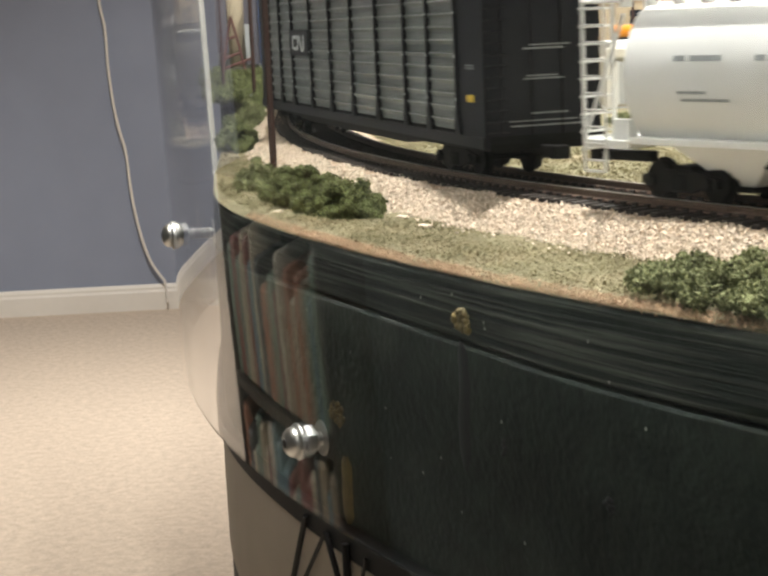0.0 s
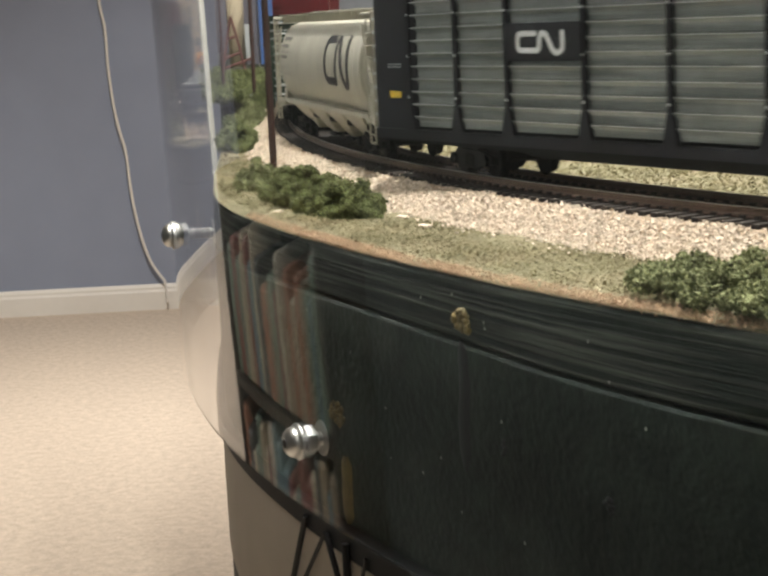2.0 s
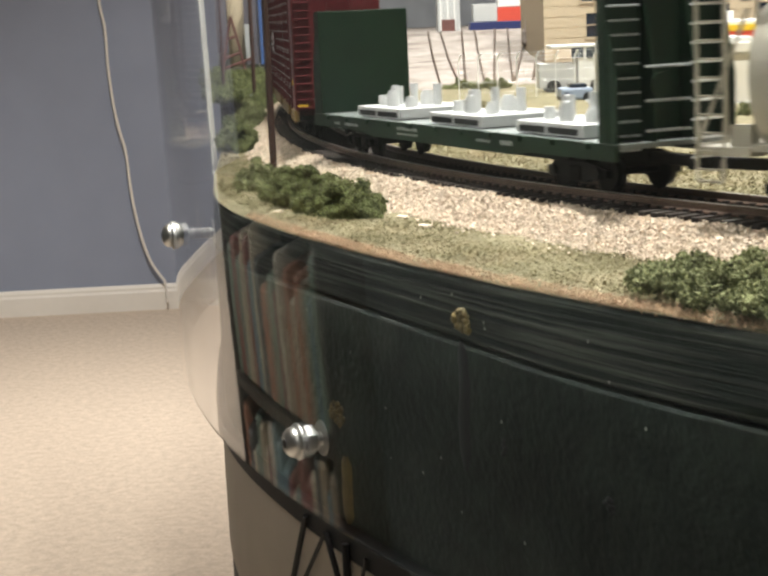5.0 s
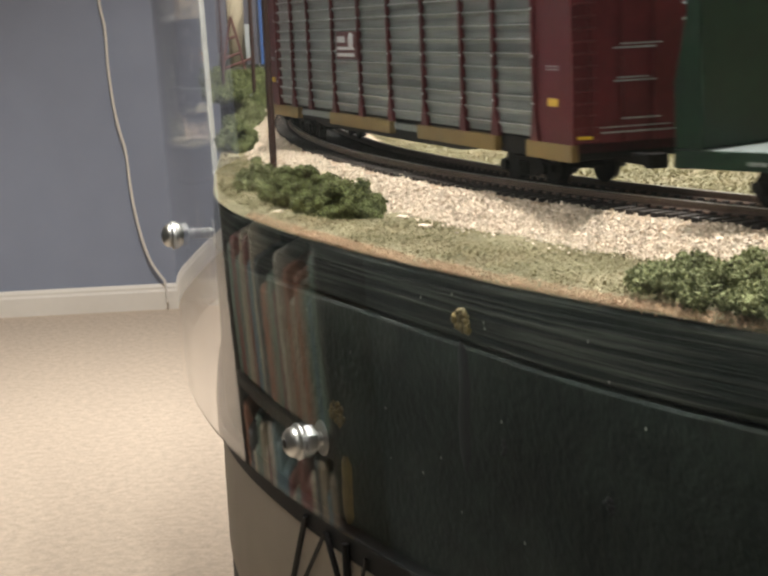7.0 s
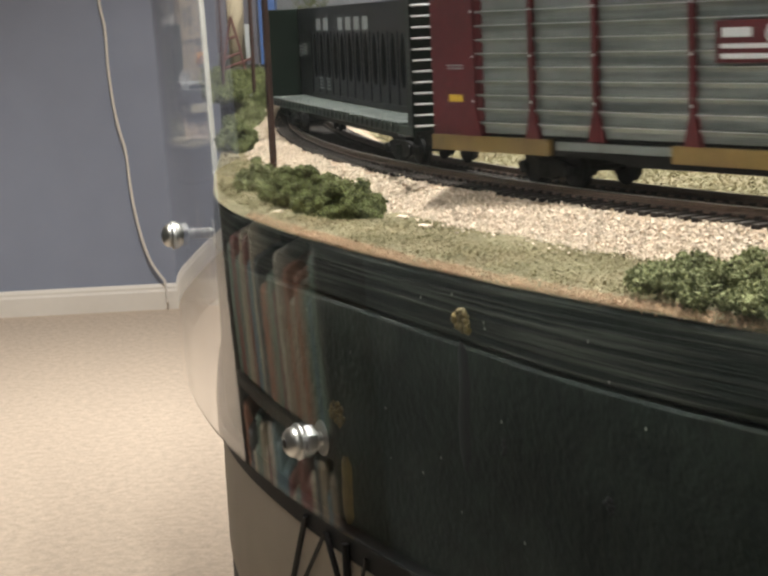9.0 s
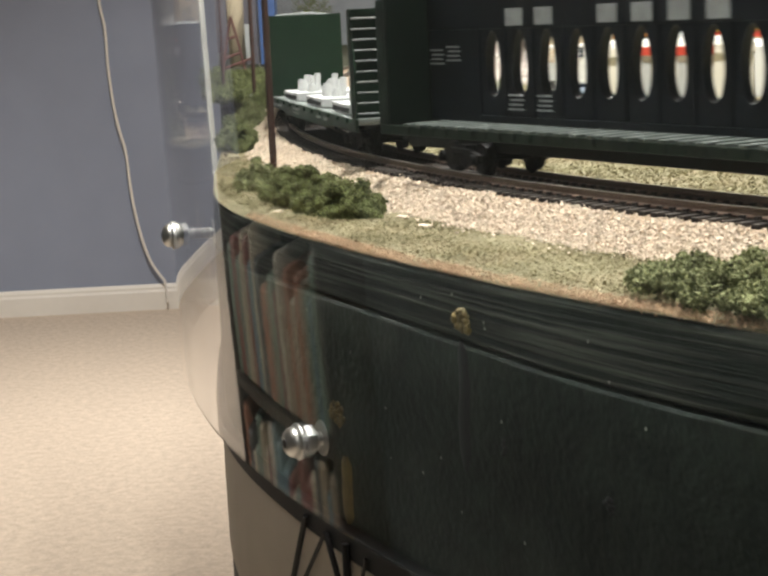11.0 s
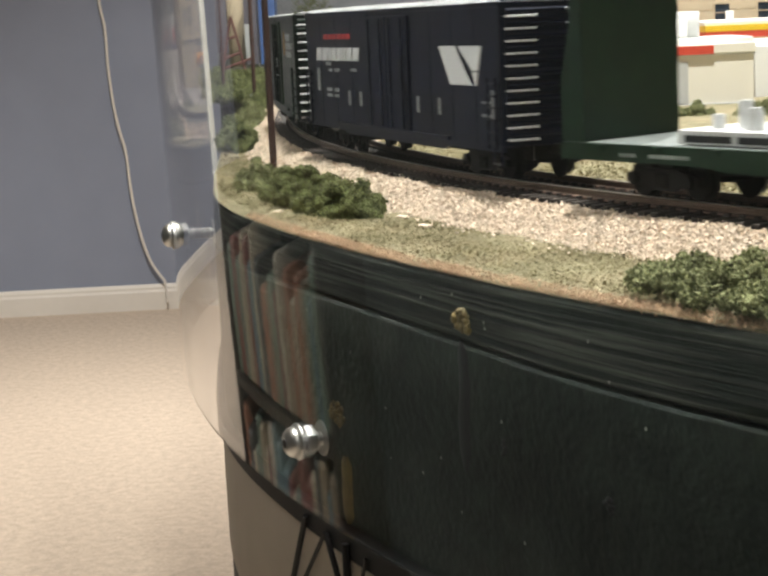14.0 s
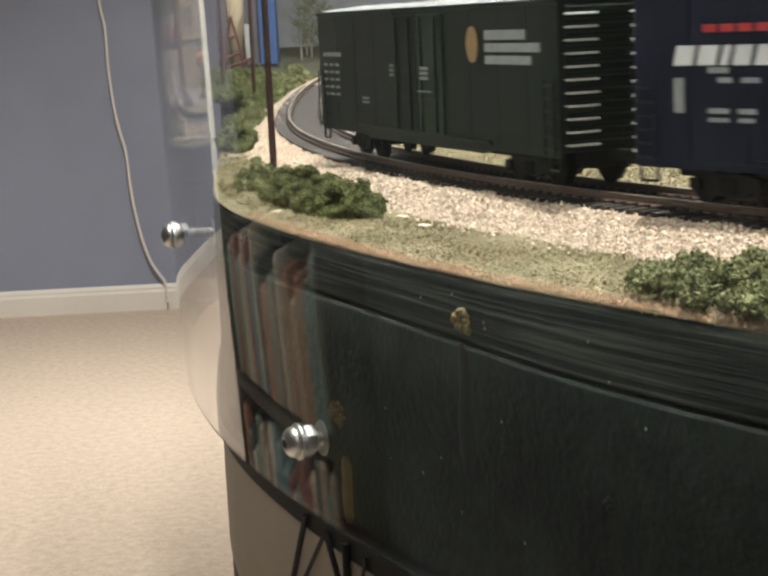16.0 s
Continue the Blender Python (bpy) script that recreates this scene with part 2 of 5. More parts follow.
def empty(name, label, category, group="", m=None):
    ob = new(name)
    ob.empty_display_size = 0.02
    if m is not None:
        ob.matrix_world = m
    return tagged(ob, label, category, group)


# ---- the line of the track ----
STEP = 0.0025
S = np.arange(-2.9, 2.3, STEP)
SC = np.clip(S, -0.75, 0.45)
KAP = 1.30331 - 0.73754 * SC - 3.04434 * SC ** 2
PSI = np.concatenate([[0], np.cumsum((KAP[1:] + KAP[:-1]) / 2 * STEP)])
ZERO = int(np.argmin(abs(S)))
PSI = PSI - PSI[ZERO] + 5.50256
TX = np.concatenate([[0], np.cumsum((np.cos(PSI[1:]) + np.cos(PSI[:-1])) / 2 * STEP)])
TY = np.concatenate([[0], np.cumsum((np.sin(PSI[1:]) + np.sin(PSI[:-1])) / 2 * STEP)])
TX, TY = TX - TX[ZERO] + 0.20089, TY - TY[ZERO] + 0.24826


def on_track(s, off=0.0, z=0.0):
    """A place s along the track, off metres outwards of its centre line, z above the rail tops."""
    x, y, p = np.interp(s, S, TX), np.interp(s, S, TY), np.interp(s, S, PSI)
    return Vector((x + off * math.sin(p), y - off * math.cos(p), RAIL + z))


def along(a, b, step):
    n = max(2, int(round((b - a) / step)) + 1)
    return [a + (b - a) * i / (n - 1) for i in range(n)]


def sweep(bm, ss, profile, closed=True, offset=None):
    """Draws a profile of (off, z) along the track."""
    rings = [[on_track(s, o + (offset(s) if offset else 0), z) for o, z in profile] for s in ss]
    return loft(bm, rings, closed)


def eased(s, knots, values):
    """A line through knots, rounded off at them."""
    return float(np.mean(np.interp(s + np.linspace(-0.03, 0.03, 13), knots, values)))


def fascia_off(s):
    return eased(s, [-2.5, -0.62, -0.55, -0.5, -0.44, -0.42, -0.40, -0.36, -0.1, 0.4], [0.043, 0.043, 0.0465, 0.050, 0.0568, 0.060, 0.0632, 0.0665, 0.070, 0.072])


def guard_off(s):
    return eased(s, [-0.70, -0.64, -0.60, -0.55, -0.5, -0.44, -0.36, 0.6], [0.040, 0.056, 0.0665, 0.0712, 0.0718, 0.0762, 0.0795, 0.081])


def guard_lean(z):
    """The guard leans outwards towards its top."""
    return float(np.interp(z, [-0.1, -0.037, 0.06, 0.16], [-0.0040, -0.0015, 0.0008, 0.0020]))


def joint_z(s):
    """Height of the uneven joint between the rim band and the fascia board."""
    return eased(s, [-2.2, -0.45, -0.33, -0.27, -0.22, -0.19, -0.155, -0.1, 0.4], [-0.032, -0.032, -0.0295, -0.0278, -0.0279, -0.0296, -0.0312, -0.0316, -0.032])


GROUND = -0.0105

# ---- the room ----
def room():
    def slab(name, b, material, label):
        bm = bmesh.new()
        box(bm, *b)
        return tagged(obj(name, bm, material), label, name.split("_")[0], kind="structure")
    slab("floor", (-6.2, 3.6, -2.7, 6.3, -0.1, 0.0), M["carpet"], "beige looped-pile carpet floor")
    slab("ceiling", (-6.2, 3.6, -2.7, 6.3, 2.45, 2.55), M["ceil"], "white painted flat ceiling")
    back = slab("wall_north", (-6.3, 3.6, 0.0, 0.12, 0.0, 2.45), M["wall"], "blue-grey painted plain wall above a white baseboard")
    back.matrix_world = pose(0, 6.03, 0, 0, 0, 2.5)
    # the dark walls are added out of view to darken the guard's reflections
    slab("wall_south", (-2.5, 3.6, -2.7, -2.58, 0.0, 2.45), M["darkwall"], "unseen dark wall added to close the room and darken reflections")
    slab("wall_west", (-6.2, -6.08, 2.45, 5.75, 0.0, 2.45), M["wall"], "blue-grey painted plain wall")
    slab("wall_southwest", (-1.742, -1.622, -2.58, 2.449, 0.0, 2.45), M["darkwall"], "unseen dark wall added to close the room and darken reflections")
    slab("wall_return", (-6.2, -1.743, 2.329, 2.449, 0.0, 2.45), M["darkwall"], "unseen dark wall added to close the room and darken reflections")
    slab("wall_east", (3.6, 3.72, -2.7, 6.3, 0.0, 2.45), M["wall"], "blue-grey painted plain wall")
    bm = bmesh.new()
    prof = [(0, 0), (-0.014, 0), (-0.014, 0.068), (-0.010, 0.078), (-0.010, 0.086), (-0.005, 0.096), (0, 0.098)]
    loft(bm, [[(x, y - 0.001, z) for y, z in prof] for x in (-6.1, 3.5)])
    base = tagged(obj("baseboard", bm, M["trim"]), "white moulded wooden baseboard along the blue wall", "baseboard", kind="structure")
    base.matrix_world = pose(0, 6.03, 0.0, 0, 0, 2.5)


def wall_cable():
    """A slack white cord that hangs down the wall to the baseboard."""
    bm = bmesh.new()
    pts = [(-1.0, 1.35), (-0.996, 1.165), (-0.982, 1.057), (-0.98, 0.914), (-0.971, 0.787), (-0.958, 0.696), (-0.938, 0.604), (-0.931, 0.493), (-0.92, 0.382), (-0.899, 0.269), (-0.872, 0.184), (-0.84, 0.131), (-0.825, 0.10), (-0.82, 0.01)]
    pts = [Vector((x, 6.02 - 0.016 + math.tan(radians(2.5)) * x, z)) for x, z in pts]
    path = []
    for a, b, c, d in zip([pts[0]] + pts[:-2], pts[:-1], pts[1:], pts[2:] + [pts[-1]]):
        for k in range(6):
            t = k / 6
            path.append(0.5 * (2 * b + (c - a) * t + (2 * a - 5 * b + 4 * c - d) * t * t + (3 * b - a - 3 * c + d) * t ** 3))
    rings = []
    for i, p in enumerate(path):
        d = (path[min(i + 1, len(path) - 1)] - path[max(i - 1, 0)]).normalized()
        u = d.cross(Vector((0, 1, 0))).normalized()
        v = d.cross(u)
        rings.append([p + 0.0052 * (u * math.cos(q) + v * math.sin(q)) for q in (0.785 * n for n in range(8))])
    loft(bm, rings)
    tagged(obj("cable", bm, M["trim"], True), "slack white cord hanging down the blue wall", "cable")


def bookshelf():
    """A brown bookcase on the west wall, seen as a reflection in the acrylic guard."""
    random.seed(5)
    cols = [(0.34, 0.29, 0.21), (0.28, 0.22, 0.15), (0.16, 0.05, 0.04), (0.09, 0.15, 0.17), (0.36, 0.32, 0.26), (0.27, 0.11, 0.06), (0.05, 0.05, 0.05), (0.12, 0.16, 0.12), (0.2, 0.15, 0.1)]
    mats = [mat("book_cover", c, 0.55, var=0.08, scale=20) for c in cols]
    bm0 = bbox(-0.12, 0.12, -0.5, 0.5, 0, 1, 0.04)
    me = bpy.data.meshes.new("book")
    bm0.to_mesh(me), bm0.free()
    y0, y1 = 1.56, 2.36
    case = empty("bookcase", "brown wooden bookcase full of books against a dark wall", "bookcase", "", pose(-1.45, 0, 0))
    for name, b in (("side_panel", (-0.15, 0.15, y0, y0 + 0.02, 0, 0.76)), ("side_panel", (-0.15, 0.15, y1 - 0.02, y1, 0, 0.76)), ("back_panel", (-0.16, -0.152, y0, y1, 0, 0.76)),
                    ("shelf_board", (-0.15, 0.15, y0 + 0.021, y1 - 0.021, 0.06, 0.08)), ("shelf_board", (-0.15, 0.15, y0 + 0.021, y1 - 0.021, 0.39, 0.41)), ("shelf_board", (-0.15, 0.15, y0, y1, 0.761, 0.78))):
        part(name, bbox(*b, 0.002), M["shelf"], case)
    for z in (0.082, 0.412):
        y = y0 + 0.03
        while y < y1 - 0.07:
            w, hh = random.uniform(0.02, 0.045), random.uniform(0.2, 0.3)
            ob = new("book", me.copy())
            ob.data.materials.append(random.choice(mats))
            ob.matrix_world = Matrix.Translation((-1.43, y + w / 2, z)) @ Matrix.Diagonal((1, w * 0.97, hh, 1))
            tagged(ob, "bound book standing upright on a bookcase shelf", "book", "books in the bookcase")
            y += w


# ---- the layout: fascia, ground, track ----
def fascia_panel(name, label, z0, z1, thick, material, s0, s1, push=0.0, step=0.01, low=None, high=None):
    """A bent board that follows the rim of the layout."""
    bm = bmesh.new()
    ss = along(s0, s1, step)
    e = 0.0007
    prof = [(push, z0 + e), (push, z1 - e), (push - e, z1), (push - thick, z1), (push - thick, z0), (push - e, z0)]
    def profile(s):
        a, b = (low(s) if low else z0), (high(s) if high else z1)
        return [(push, a + e), (push, b - e), (push - e, b), (push - thick, b), (push - thick, a), (push - e, a)]
    rings = loft(bm, [[on_track(s, o + fascia_off(s), z) for o, z in profile(s)] for s in ss])
    uv = bm.loops.layers.uv.new("UVMap")
    idx = {v: (s, k) for s, ring in zip(ss, rings) for k, v in enumerate(ring)}
    for f in bm.faces:
        for l in f.loops:
            s, k = idx[l.vert]
            l[uv].uv = (s, prof[k][1] + prof[k][0])
    bmesh.ops.recalc_face_normals(bm, faces=bm.faces[:])
    me = bpy.data.meshes.new(name)
    bm.to_mesh(me), bm.free()
    me.materials.append(material)
    return tagged(new(name, me), label, "fascia", kind="structure")


def layout_rim():
    fascia_panel("fascia_band", "dark-stained plywood band with rough grain along the layout rim", -0.0300, -0.0136, 0.006, M["band"], -2.2, 0.75, 0.0006, low=lambda s: joint_z(s) + 0.0006 + 0.00025 * noise.noise((s * 300, 1, 0)))
    low = fascia_panel("fascia_board", "dark green painted hardboard fascia bent round the layout", -0.0915, -0.0318, 0.005, M["fascia"], -2.2, 0.75, 0.0009, high=lambda s: joint_z(s) - 0.0003 + 0.0002 * noise.noise((s * 420, 5, 0)))
    fascia_panel("fascia_backing", "dark backing strip behind the fascia joint", -0.0400, -0.0250, 0.002, M["black"], -2.2, 0.75, -0.0055)
    fascia_panel("fascia_lip", "black lower lip of the fascia board", -0.1010, -0.0918, 0.014, M["black"], -2.2, 0.75, 0.0040)
    sk = bmesh.new()
    sweep(sk, along(-2.2, 0.7, 0.02), [(0.003, -0.1485), (0.003, -0.1015), (-0.02, -0.1015), (-0.02, -0.1485)], True, fascia_off)
    tagged(obj("skirt", sk, M["skirt"]), "pale painted board set back under the fascia", "skirt", kind="structure")
    sk = bmesh.new()
    sweep(sk, along(-2.2, 0.7, 0.02), [(0.0022, -0.99), (0.0022, -0.1490), (-0.03, -0.1480), (-0.03, -0.99)], True, fascia_off)
    tagged(obj("plinth", sk, M["black"]), "plain black base below the pale skirt board", "base", kind="structure")
    # knots, plugs, screw holes, a drip and a painted reflection on the fascia
    def lump(name, s, z, w, h, n, r, material, label, seed):
        g = random.Random(seed)
        bm = bmesh.new()
        for k in range(n):
            q = math.sqrt(g.random())
            a = g.uniform(0, 6.283)
            c = on_track(s + w * q * math.cos(a), fascia_off(s) + 0.0008, z + h * q * math.sin(a))
            bmesh.ops.create_icosphere(bm, subdivisions=2, radius=r * g.uniform(0.5, 1.0), matrix=Matrix.Translation(c))
        for v in bm.verts:
            v.co += 0.6 * r * noise.noise_vector(v.co * 900)
        tagged(obj(name, bm, material, True), label, name.replace("_", " "))

    def run(name, s, z0, z1, half, material, label, proud=0.0014):
        """A thin uneven film down the board, for the drip and the reflected streak."""
        bm = bmesh.new()
        rings = []
        for k in range(25):
            z = z0 + (z1 - z0) * k / 24
            wd = half * (0.85 + 0.3 * noise.noise((z * 160, s * 50, 0))) * min(1, 0.3 + k / 4, 0.3 + (24 - k) / 4)
            mid = s + 0.0006 * noise.noise((z * 90, 3, s))
            rings.append([on_track(mid + e * wd, fascia_off(mid + e * wd) + o, z) for e, o in ((-1, proud - 0.0005), (-0.5, proud), (0.5, proud), (1, proud - 0.0005))])
        loft(bm, rings, False, False)
        tagged(obj(name, bm, material, True), label, name.split("_")[0])
    glue = mat("ochre_glue_and_reflection", (0.16, 0.115, 0.035), 0.5, var=0.35, scale=300, dirt_or_haze=(0.05, 0.045, 0.02, 0.7))
    lump("glue_blob", -0.1995, -0.0236, 0.0030, 0.0028, 60, 0.0010, glue, "crumbly ochre blob of glue on the fascia joint", 3)
    lump("wood_plug", -0.2655, -0.0603, 0.0044, 0.0032, 70, 0.0009, glue, "ochre wooden plug smeared into the dark fascia", 4)
    # ochre film put in for a reflection, in the glue's colour
    run("glue_run", -0.2612, -0.0715, -0.0910, 0.0040, glue, "ochre streak painted for a reflection on the dark fascia")
    run("drip_stain", -0.2000, -0.0282, -0.0600, 0.0026, M["black"], "dark drip stain below the glue blob")
    lump("screw_hole", -0.1850, -0.0508, 0.0014, 0.0016, 8, 0.0009, M["black"], "ragged black screw hole in the fascia", 5)
    lump("screw_hole", -0.1510, -0.0562, 0.0016, 0.0016, 9, 0.0011, M["black"], "ragged black screw hole in the fascia", 6)
    # black rods stand in for the reflection of legs in front of the layout
    for a, za, b, zb, r in ((-0.287, -0.0960, -0.305, -0.128, 0.0009), (-0.273, -0.0970, -0.297, -0.124, 0.0007), (-0.272, -0.0970, -0.255, -0.124, 0.0009), (-0.259, -0.0960, -0.259, -0.124, 0.0012), (-0.247, -0.0965, -0.256, -0.118, 0.0006)):
        bm = bmesh.new()
        rod(bm, on_track(a, fascia_off(a) + 0.0048, za), on_track(b, fascia_off(b) + 0.0048, zb), r, 8)
        tagged(obj("strut", bm, M["black"]), "thin black rod put in for a reflected leg below the fascia", "strut", "struts under the fascia")


def ground():
    ss = along(-2.3, 0.8, 0.012)
    bm = bmesh.new()
    rings = []
    for s in ss:
        fo = fascia_off(s) + 0.0003
        offs = [fo - (fo - 0.02) * k / 10 for k in range(11)] + [0.0, -0.02, -0.03, -0.05, -0.09, -0.15, -0.25, -0.42]
        rings.append([on_track(s, o, GROUND - (0.0025 if j == 0 else 0.0012 if j == 1 else 0) + 0.0011 * noise.noise((s * 40, o * 40, 0)) * (1 if j else 0.4)) for j, o in enumerate(offs)])
    loft(bm, rings, False, False)
    g = obj("ground", bm, M["turf"], True)
    tagged(g, "olive and tan turf-covered layout ground", "ground", kind="structure")
    bm = bmesh.new()
    box(bm, 0.1, 2.6, 0.62, 3.3, RAIL - 0.05, RAIL + GROUND - 0.0016)
    tagged(obj("ground_inner", bm, M["yard"]), "pale grey gravel ground of the model yard", "ground", kind="structure")


BED = ([-0.034, -0.024, -0.0165, 0.0165, 0.0215, 0.031], [-0.0108, -0.0064, -0.0037, -0.0037, -0.0058, -0.0106])


def track():
    t = empty("railway_track", "model railway track with brown rails, dark ties and buff ballast", "track")
    bm = bmesh.new()
    sweep(bm, along(-2.8, 2.2, 0.015), [(o, z) for o, z in zip(*BED)] + [(0.031, -0.0125), (-0.034, -0.0125)])
    part("ballast_bed", bm, M["bed"], t)
    for o in (-0.00885, 0.00885):
        bm = bmesh.new()
        w = [(-0.0014, -0.0025), (-0.0014, -0.0021), (-0.0004, -0.0017), (-0.0004, -0.0008), (-0.00065, -0.0006), (-0.00065, -0.0001)]
        sweep(bm, along(-2.8, 2.2, 0.008), [(o + a, b) for a, b in w] + [(o - a, b) for a, b in w[::-1]])
        rail = part("rail", bm, M["rail"], t, "rust-brown steel rail")
        bm = bmesh.new()
        sweep(bm, along(-2.8, 2.2, 0.008), [(o - 0.00055, -0.0003), (o - 0.0005, 0.0), (o + 0.0005, 0.0), (o + 0.00055, -0.0003)])
        part("rail_head", bm, M["railtop"], rail, "worn shiny rail head")
    return t


def ties(t):
    me = None
    for i in range(290):
        s = -1.12 + i * 0.0048
        if me is None:
            bm = bbox(-0.0013, 0.0013, -0.0166, 0.0166, -0.0048, -0.00255, 0.00025)
            for o in (-0.00885, 0.00885):
                for e in (-1, 1):
                    box(bm, -0.0008, 0.0008, o + e * 0.0016 - 0.0005, o + e * 0.0016 + 0.0005, -0.00256, -0.0018)
            first = part("tie", bm, M["tie"], t)
            me = first.data
            ob = first
        else:
            ob = new("tie", me)
            ob.parent = t
        p = on_track(s)
        a = float(np.interp(s, S, PSI))
        ob.matrix_world = Matrix.Translation(p) @ Matrix.Rotation(a, 4, "Z")


def scatter(name, material, n, place, size, label, category, parent=None, flat=0.7, seed=1):
    """Many small irregular grains in one mesh."""
    r = np.random.RandomState(seed)
    octa = np.array([(1, 0, 0), (-1, 0, 0), (0, 1, 0), (0, -1, 0), (0, 0, 1), (0, 0, -1)], float)
    tri = np.array([(0, 2, 4), (2, 1, 4), (1, 3, 4), (3, 0, 4), (2, 0, 5), (1, 2, 5), (3, 1, 5), (0, 3, 5)])
    P = place(r, n)
    n = len(P)
    sc = size * r.uniform(0.55, 1.3, (n, 1, 1)) * r.uniform(0.6, 1.25, (n, 1, 3))
    sc[:, :, 2] *= flat
    V = octa[None] * sc * r.uniform(0.7, 1.25, (n, 6, 1)) + 0.25 * size * r.randn(n, 6, 3)
    a, b = r.uniform(0, 6.28, n), r.uniform(-0.9, 0.9, n)
    ca, sa, cb, sb = np.cos(a), np.sin(a), np.cos(b), np.sin(b)
    X, Y, Z = V[..., 0].copy(), V[..., 1].copy(), V[..., 2].copy()
    Y, Z = cb[:, None] * Y - sb[:, None] * Z, sb[:, None] * Y + cb[:, None] * Z
    X, Y = ca[:, None] * X - sa[:, None] * Y, sa[:, None] * X + ca[:, None] * Y
    V = np.stack([X, Y, Z], -1) + P[:, None]
    F = (tri[None] + 6 * np.arange(n)[:, None, None]).reshape(-1, 3)
    me = bpy.data.meshes.new(name)
    me.from_pydata(V.reshape(-1, 3).tolist(), [], F.tolist())
    me.materials.append(material)
    ob = new(name, me)
    if parent:
        ob.parent = parent
        ob["kind"] = "stuff"
        return ob
    return tagged(ob, label, category, kind="stuff")


def track_points(s, o, z):
    x, y, p = np.interp(s, S, TX), np.interp(s, S, TY), np.interp(s, S, PSI)
    return np.stack([x + o * np.sin(p), y - o * np.cos(p), RAIL + z], -1)


def ballast_stones(t):
    def near(r, n):
        s = r.uniform(-0.62, -0.06, n)
        o = 0.0174 + 0.0162 * r.uniform(0, 1, n) ** 0.9 + 0.0010 * np.sin(s * 120) + 0.001 * np.sin(s * 310)
        o += np.where(r.uniform(0, 1, n) < 0.04, 0.007 * r.uniform(0, 1, n), 0)
        return track_points(s, o, np.interp(o, *BED) + 0.0003 + 0.0003 * r.randn(n))

    def far(r, n):
        s = r.uniform(-1.6, -0.62, n)
        o = 0.0125 + 0.021 * r.uniform(0, 1, n)
        return track_points(s, o, np.interp(o, *BED) + 0.0003 + 0.0003 * r.randn(n))

    def mid(r, n):
        s = r.uniform(-1.3, -0.06, n)
        o = r.uniform(-0.026, 0.0165, n)
        return track_points(s, o, np.interp(o, *BED) + 0.0001 + 0.00018 * r.randn(n))
    scatter("ballast_stones", M["ballast"], 66000, near, 0.00050, "", "", t, seed=2)
    scatter("ballast_stones", M["ballast"], 26000, far, 0.0006, "", "", t, seed=3)
    scatter("ballast_stones", M["ballast"], 46000, mid, 0.00045, "", "", t, seed=4)


def turf():
    def outer(r, n):
        s = r.uniform(-0.66, -0.05, n)
        fo = np.interp(s, np.linspace(-0.7, 0, 141), [fascia_off(v) for v in np.linspace(-0.7, 0, 141)])
        o = 0.027 + (fo - 0.0285) * r.uniform(0, 1, n)
        k = np.array([noise.noise((a * 45, b * 45, 3)) for a, b in zip(s, o)])
        m = r.uniform(0, 1, n) < 0.72 + 0.9 * k - 0.35 * np.clip((o - fo + 0.012) / 0.012, 0, 1)
        s, o = s[m], o[m]
        return track_points(s, o, GROUND + 0.0001 + 0.0003 * r.randn(len(s)))

    def inner(r, n):
        s, o = r.uniform(-0.9, -0.05, n), r.uniform(-0.13, -0.03, n)
        return track_points(s, o, GROUND + 0.0003 + 0.0003 * r.randn(n))
    scatter("turf_flock", M["tuft"], 90000, outer, 0.00034, "olive and straw-coloured turf flock on the ground", "grass", flat=0.3, seed=6)
    scatter("turf_flock", M["tuft"], 26000, inner, 0.0006, "sunlit olive turf flock inside the track", "grass", seed=7)
    def rim(r, n):
        s = r.uniform(-0.34, -0.08, n)
        fo = np.interp(s, np.linspace(-0.7, 0, 141), [fascia_off(v) for v in np.linspace(-0.7, 0, 141)])
        o = fo + 0.0002 - 0.0028 * r.uniform(0, 1, n) ** 1.5
        k = np.array([noise.noise((a * 60, b * 20, 9)) for a, b in zip(s, o)])
        m = r.uniform(0, 1, n) < (0.62 + 0.7 * k) * np.interp(s, [-0.34, -0.26, -0.13, -0.08], [0.15, 1, 1, 0.2])
        s, o, fo = s[m], o[m], fo[m]
        return track_points(s, o, GROUND - 0.0020 * np.clip((o - fo + 0.0042) / 0.0042, 0, 1) + 0.0003 * r.randn(len(s)))
    scatter("earth_crumbs", M["earth"], 26000, rim, 0.00024, "reddish tan earth crumbs along the layout edge", "soil", flat=0.5, seed=8)
    # a few pale flakes that lie loose on the turf
    for s, o in ((-0.262, 0.041), (-0.325, 0.061), (-0.285, 0.037)):
        bm = bmesh.new()
        r = random.Random(int(-s * 1000))
        for k in range(5):
            p = on_track(s + r.uniform(-0.002, 0.002), o + r.uniform(-0.001, 0.001), GROUND + 0.0006)
            bmesh.ops.create_icosphere(bm, subdivisions=1, radius=r.uniform(0.0006, 0.0011), matrix=Matrix.Translation(p) @ Matrix.Diagonal((1.3, 1, 0.5, 1)))
        tagged(obj("pebble", bm, M["ballast"]), "pale loose stone flakes lying on the turf", "pebble", "loose stones on the turf")


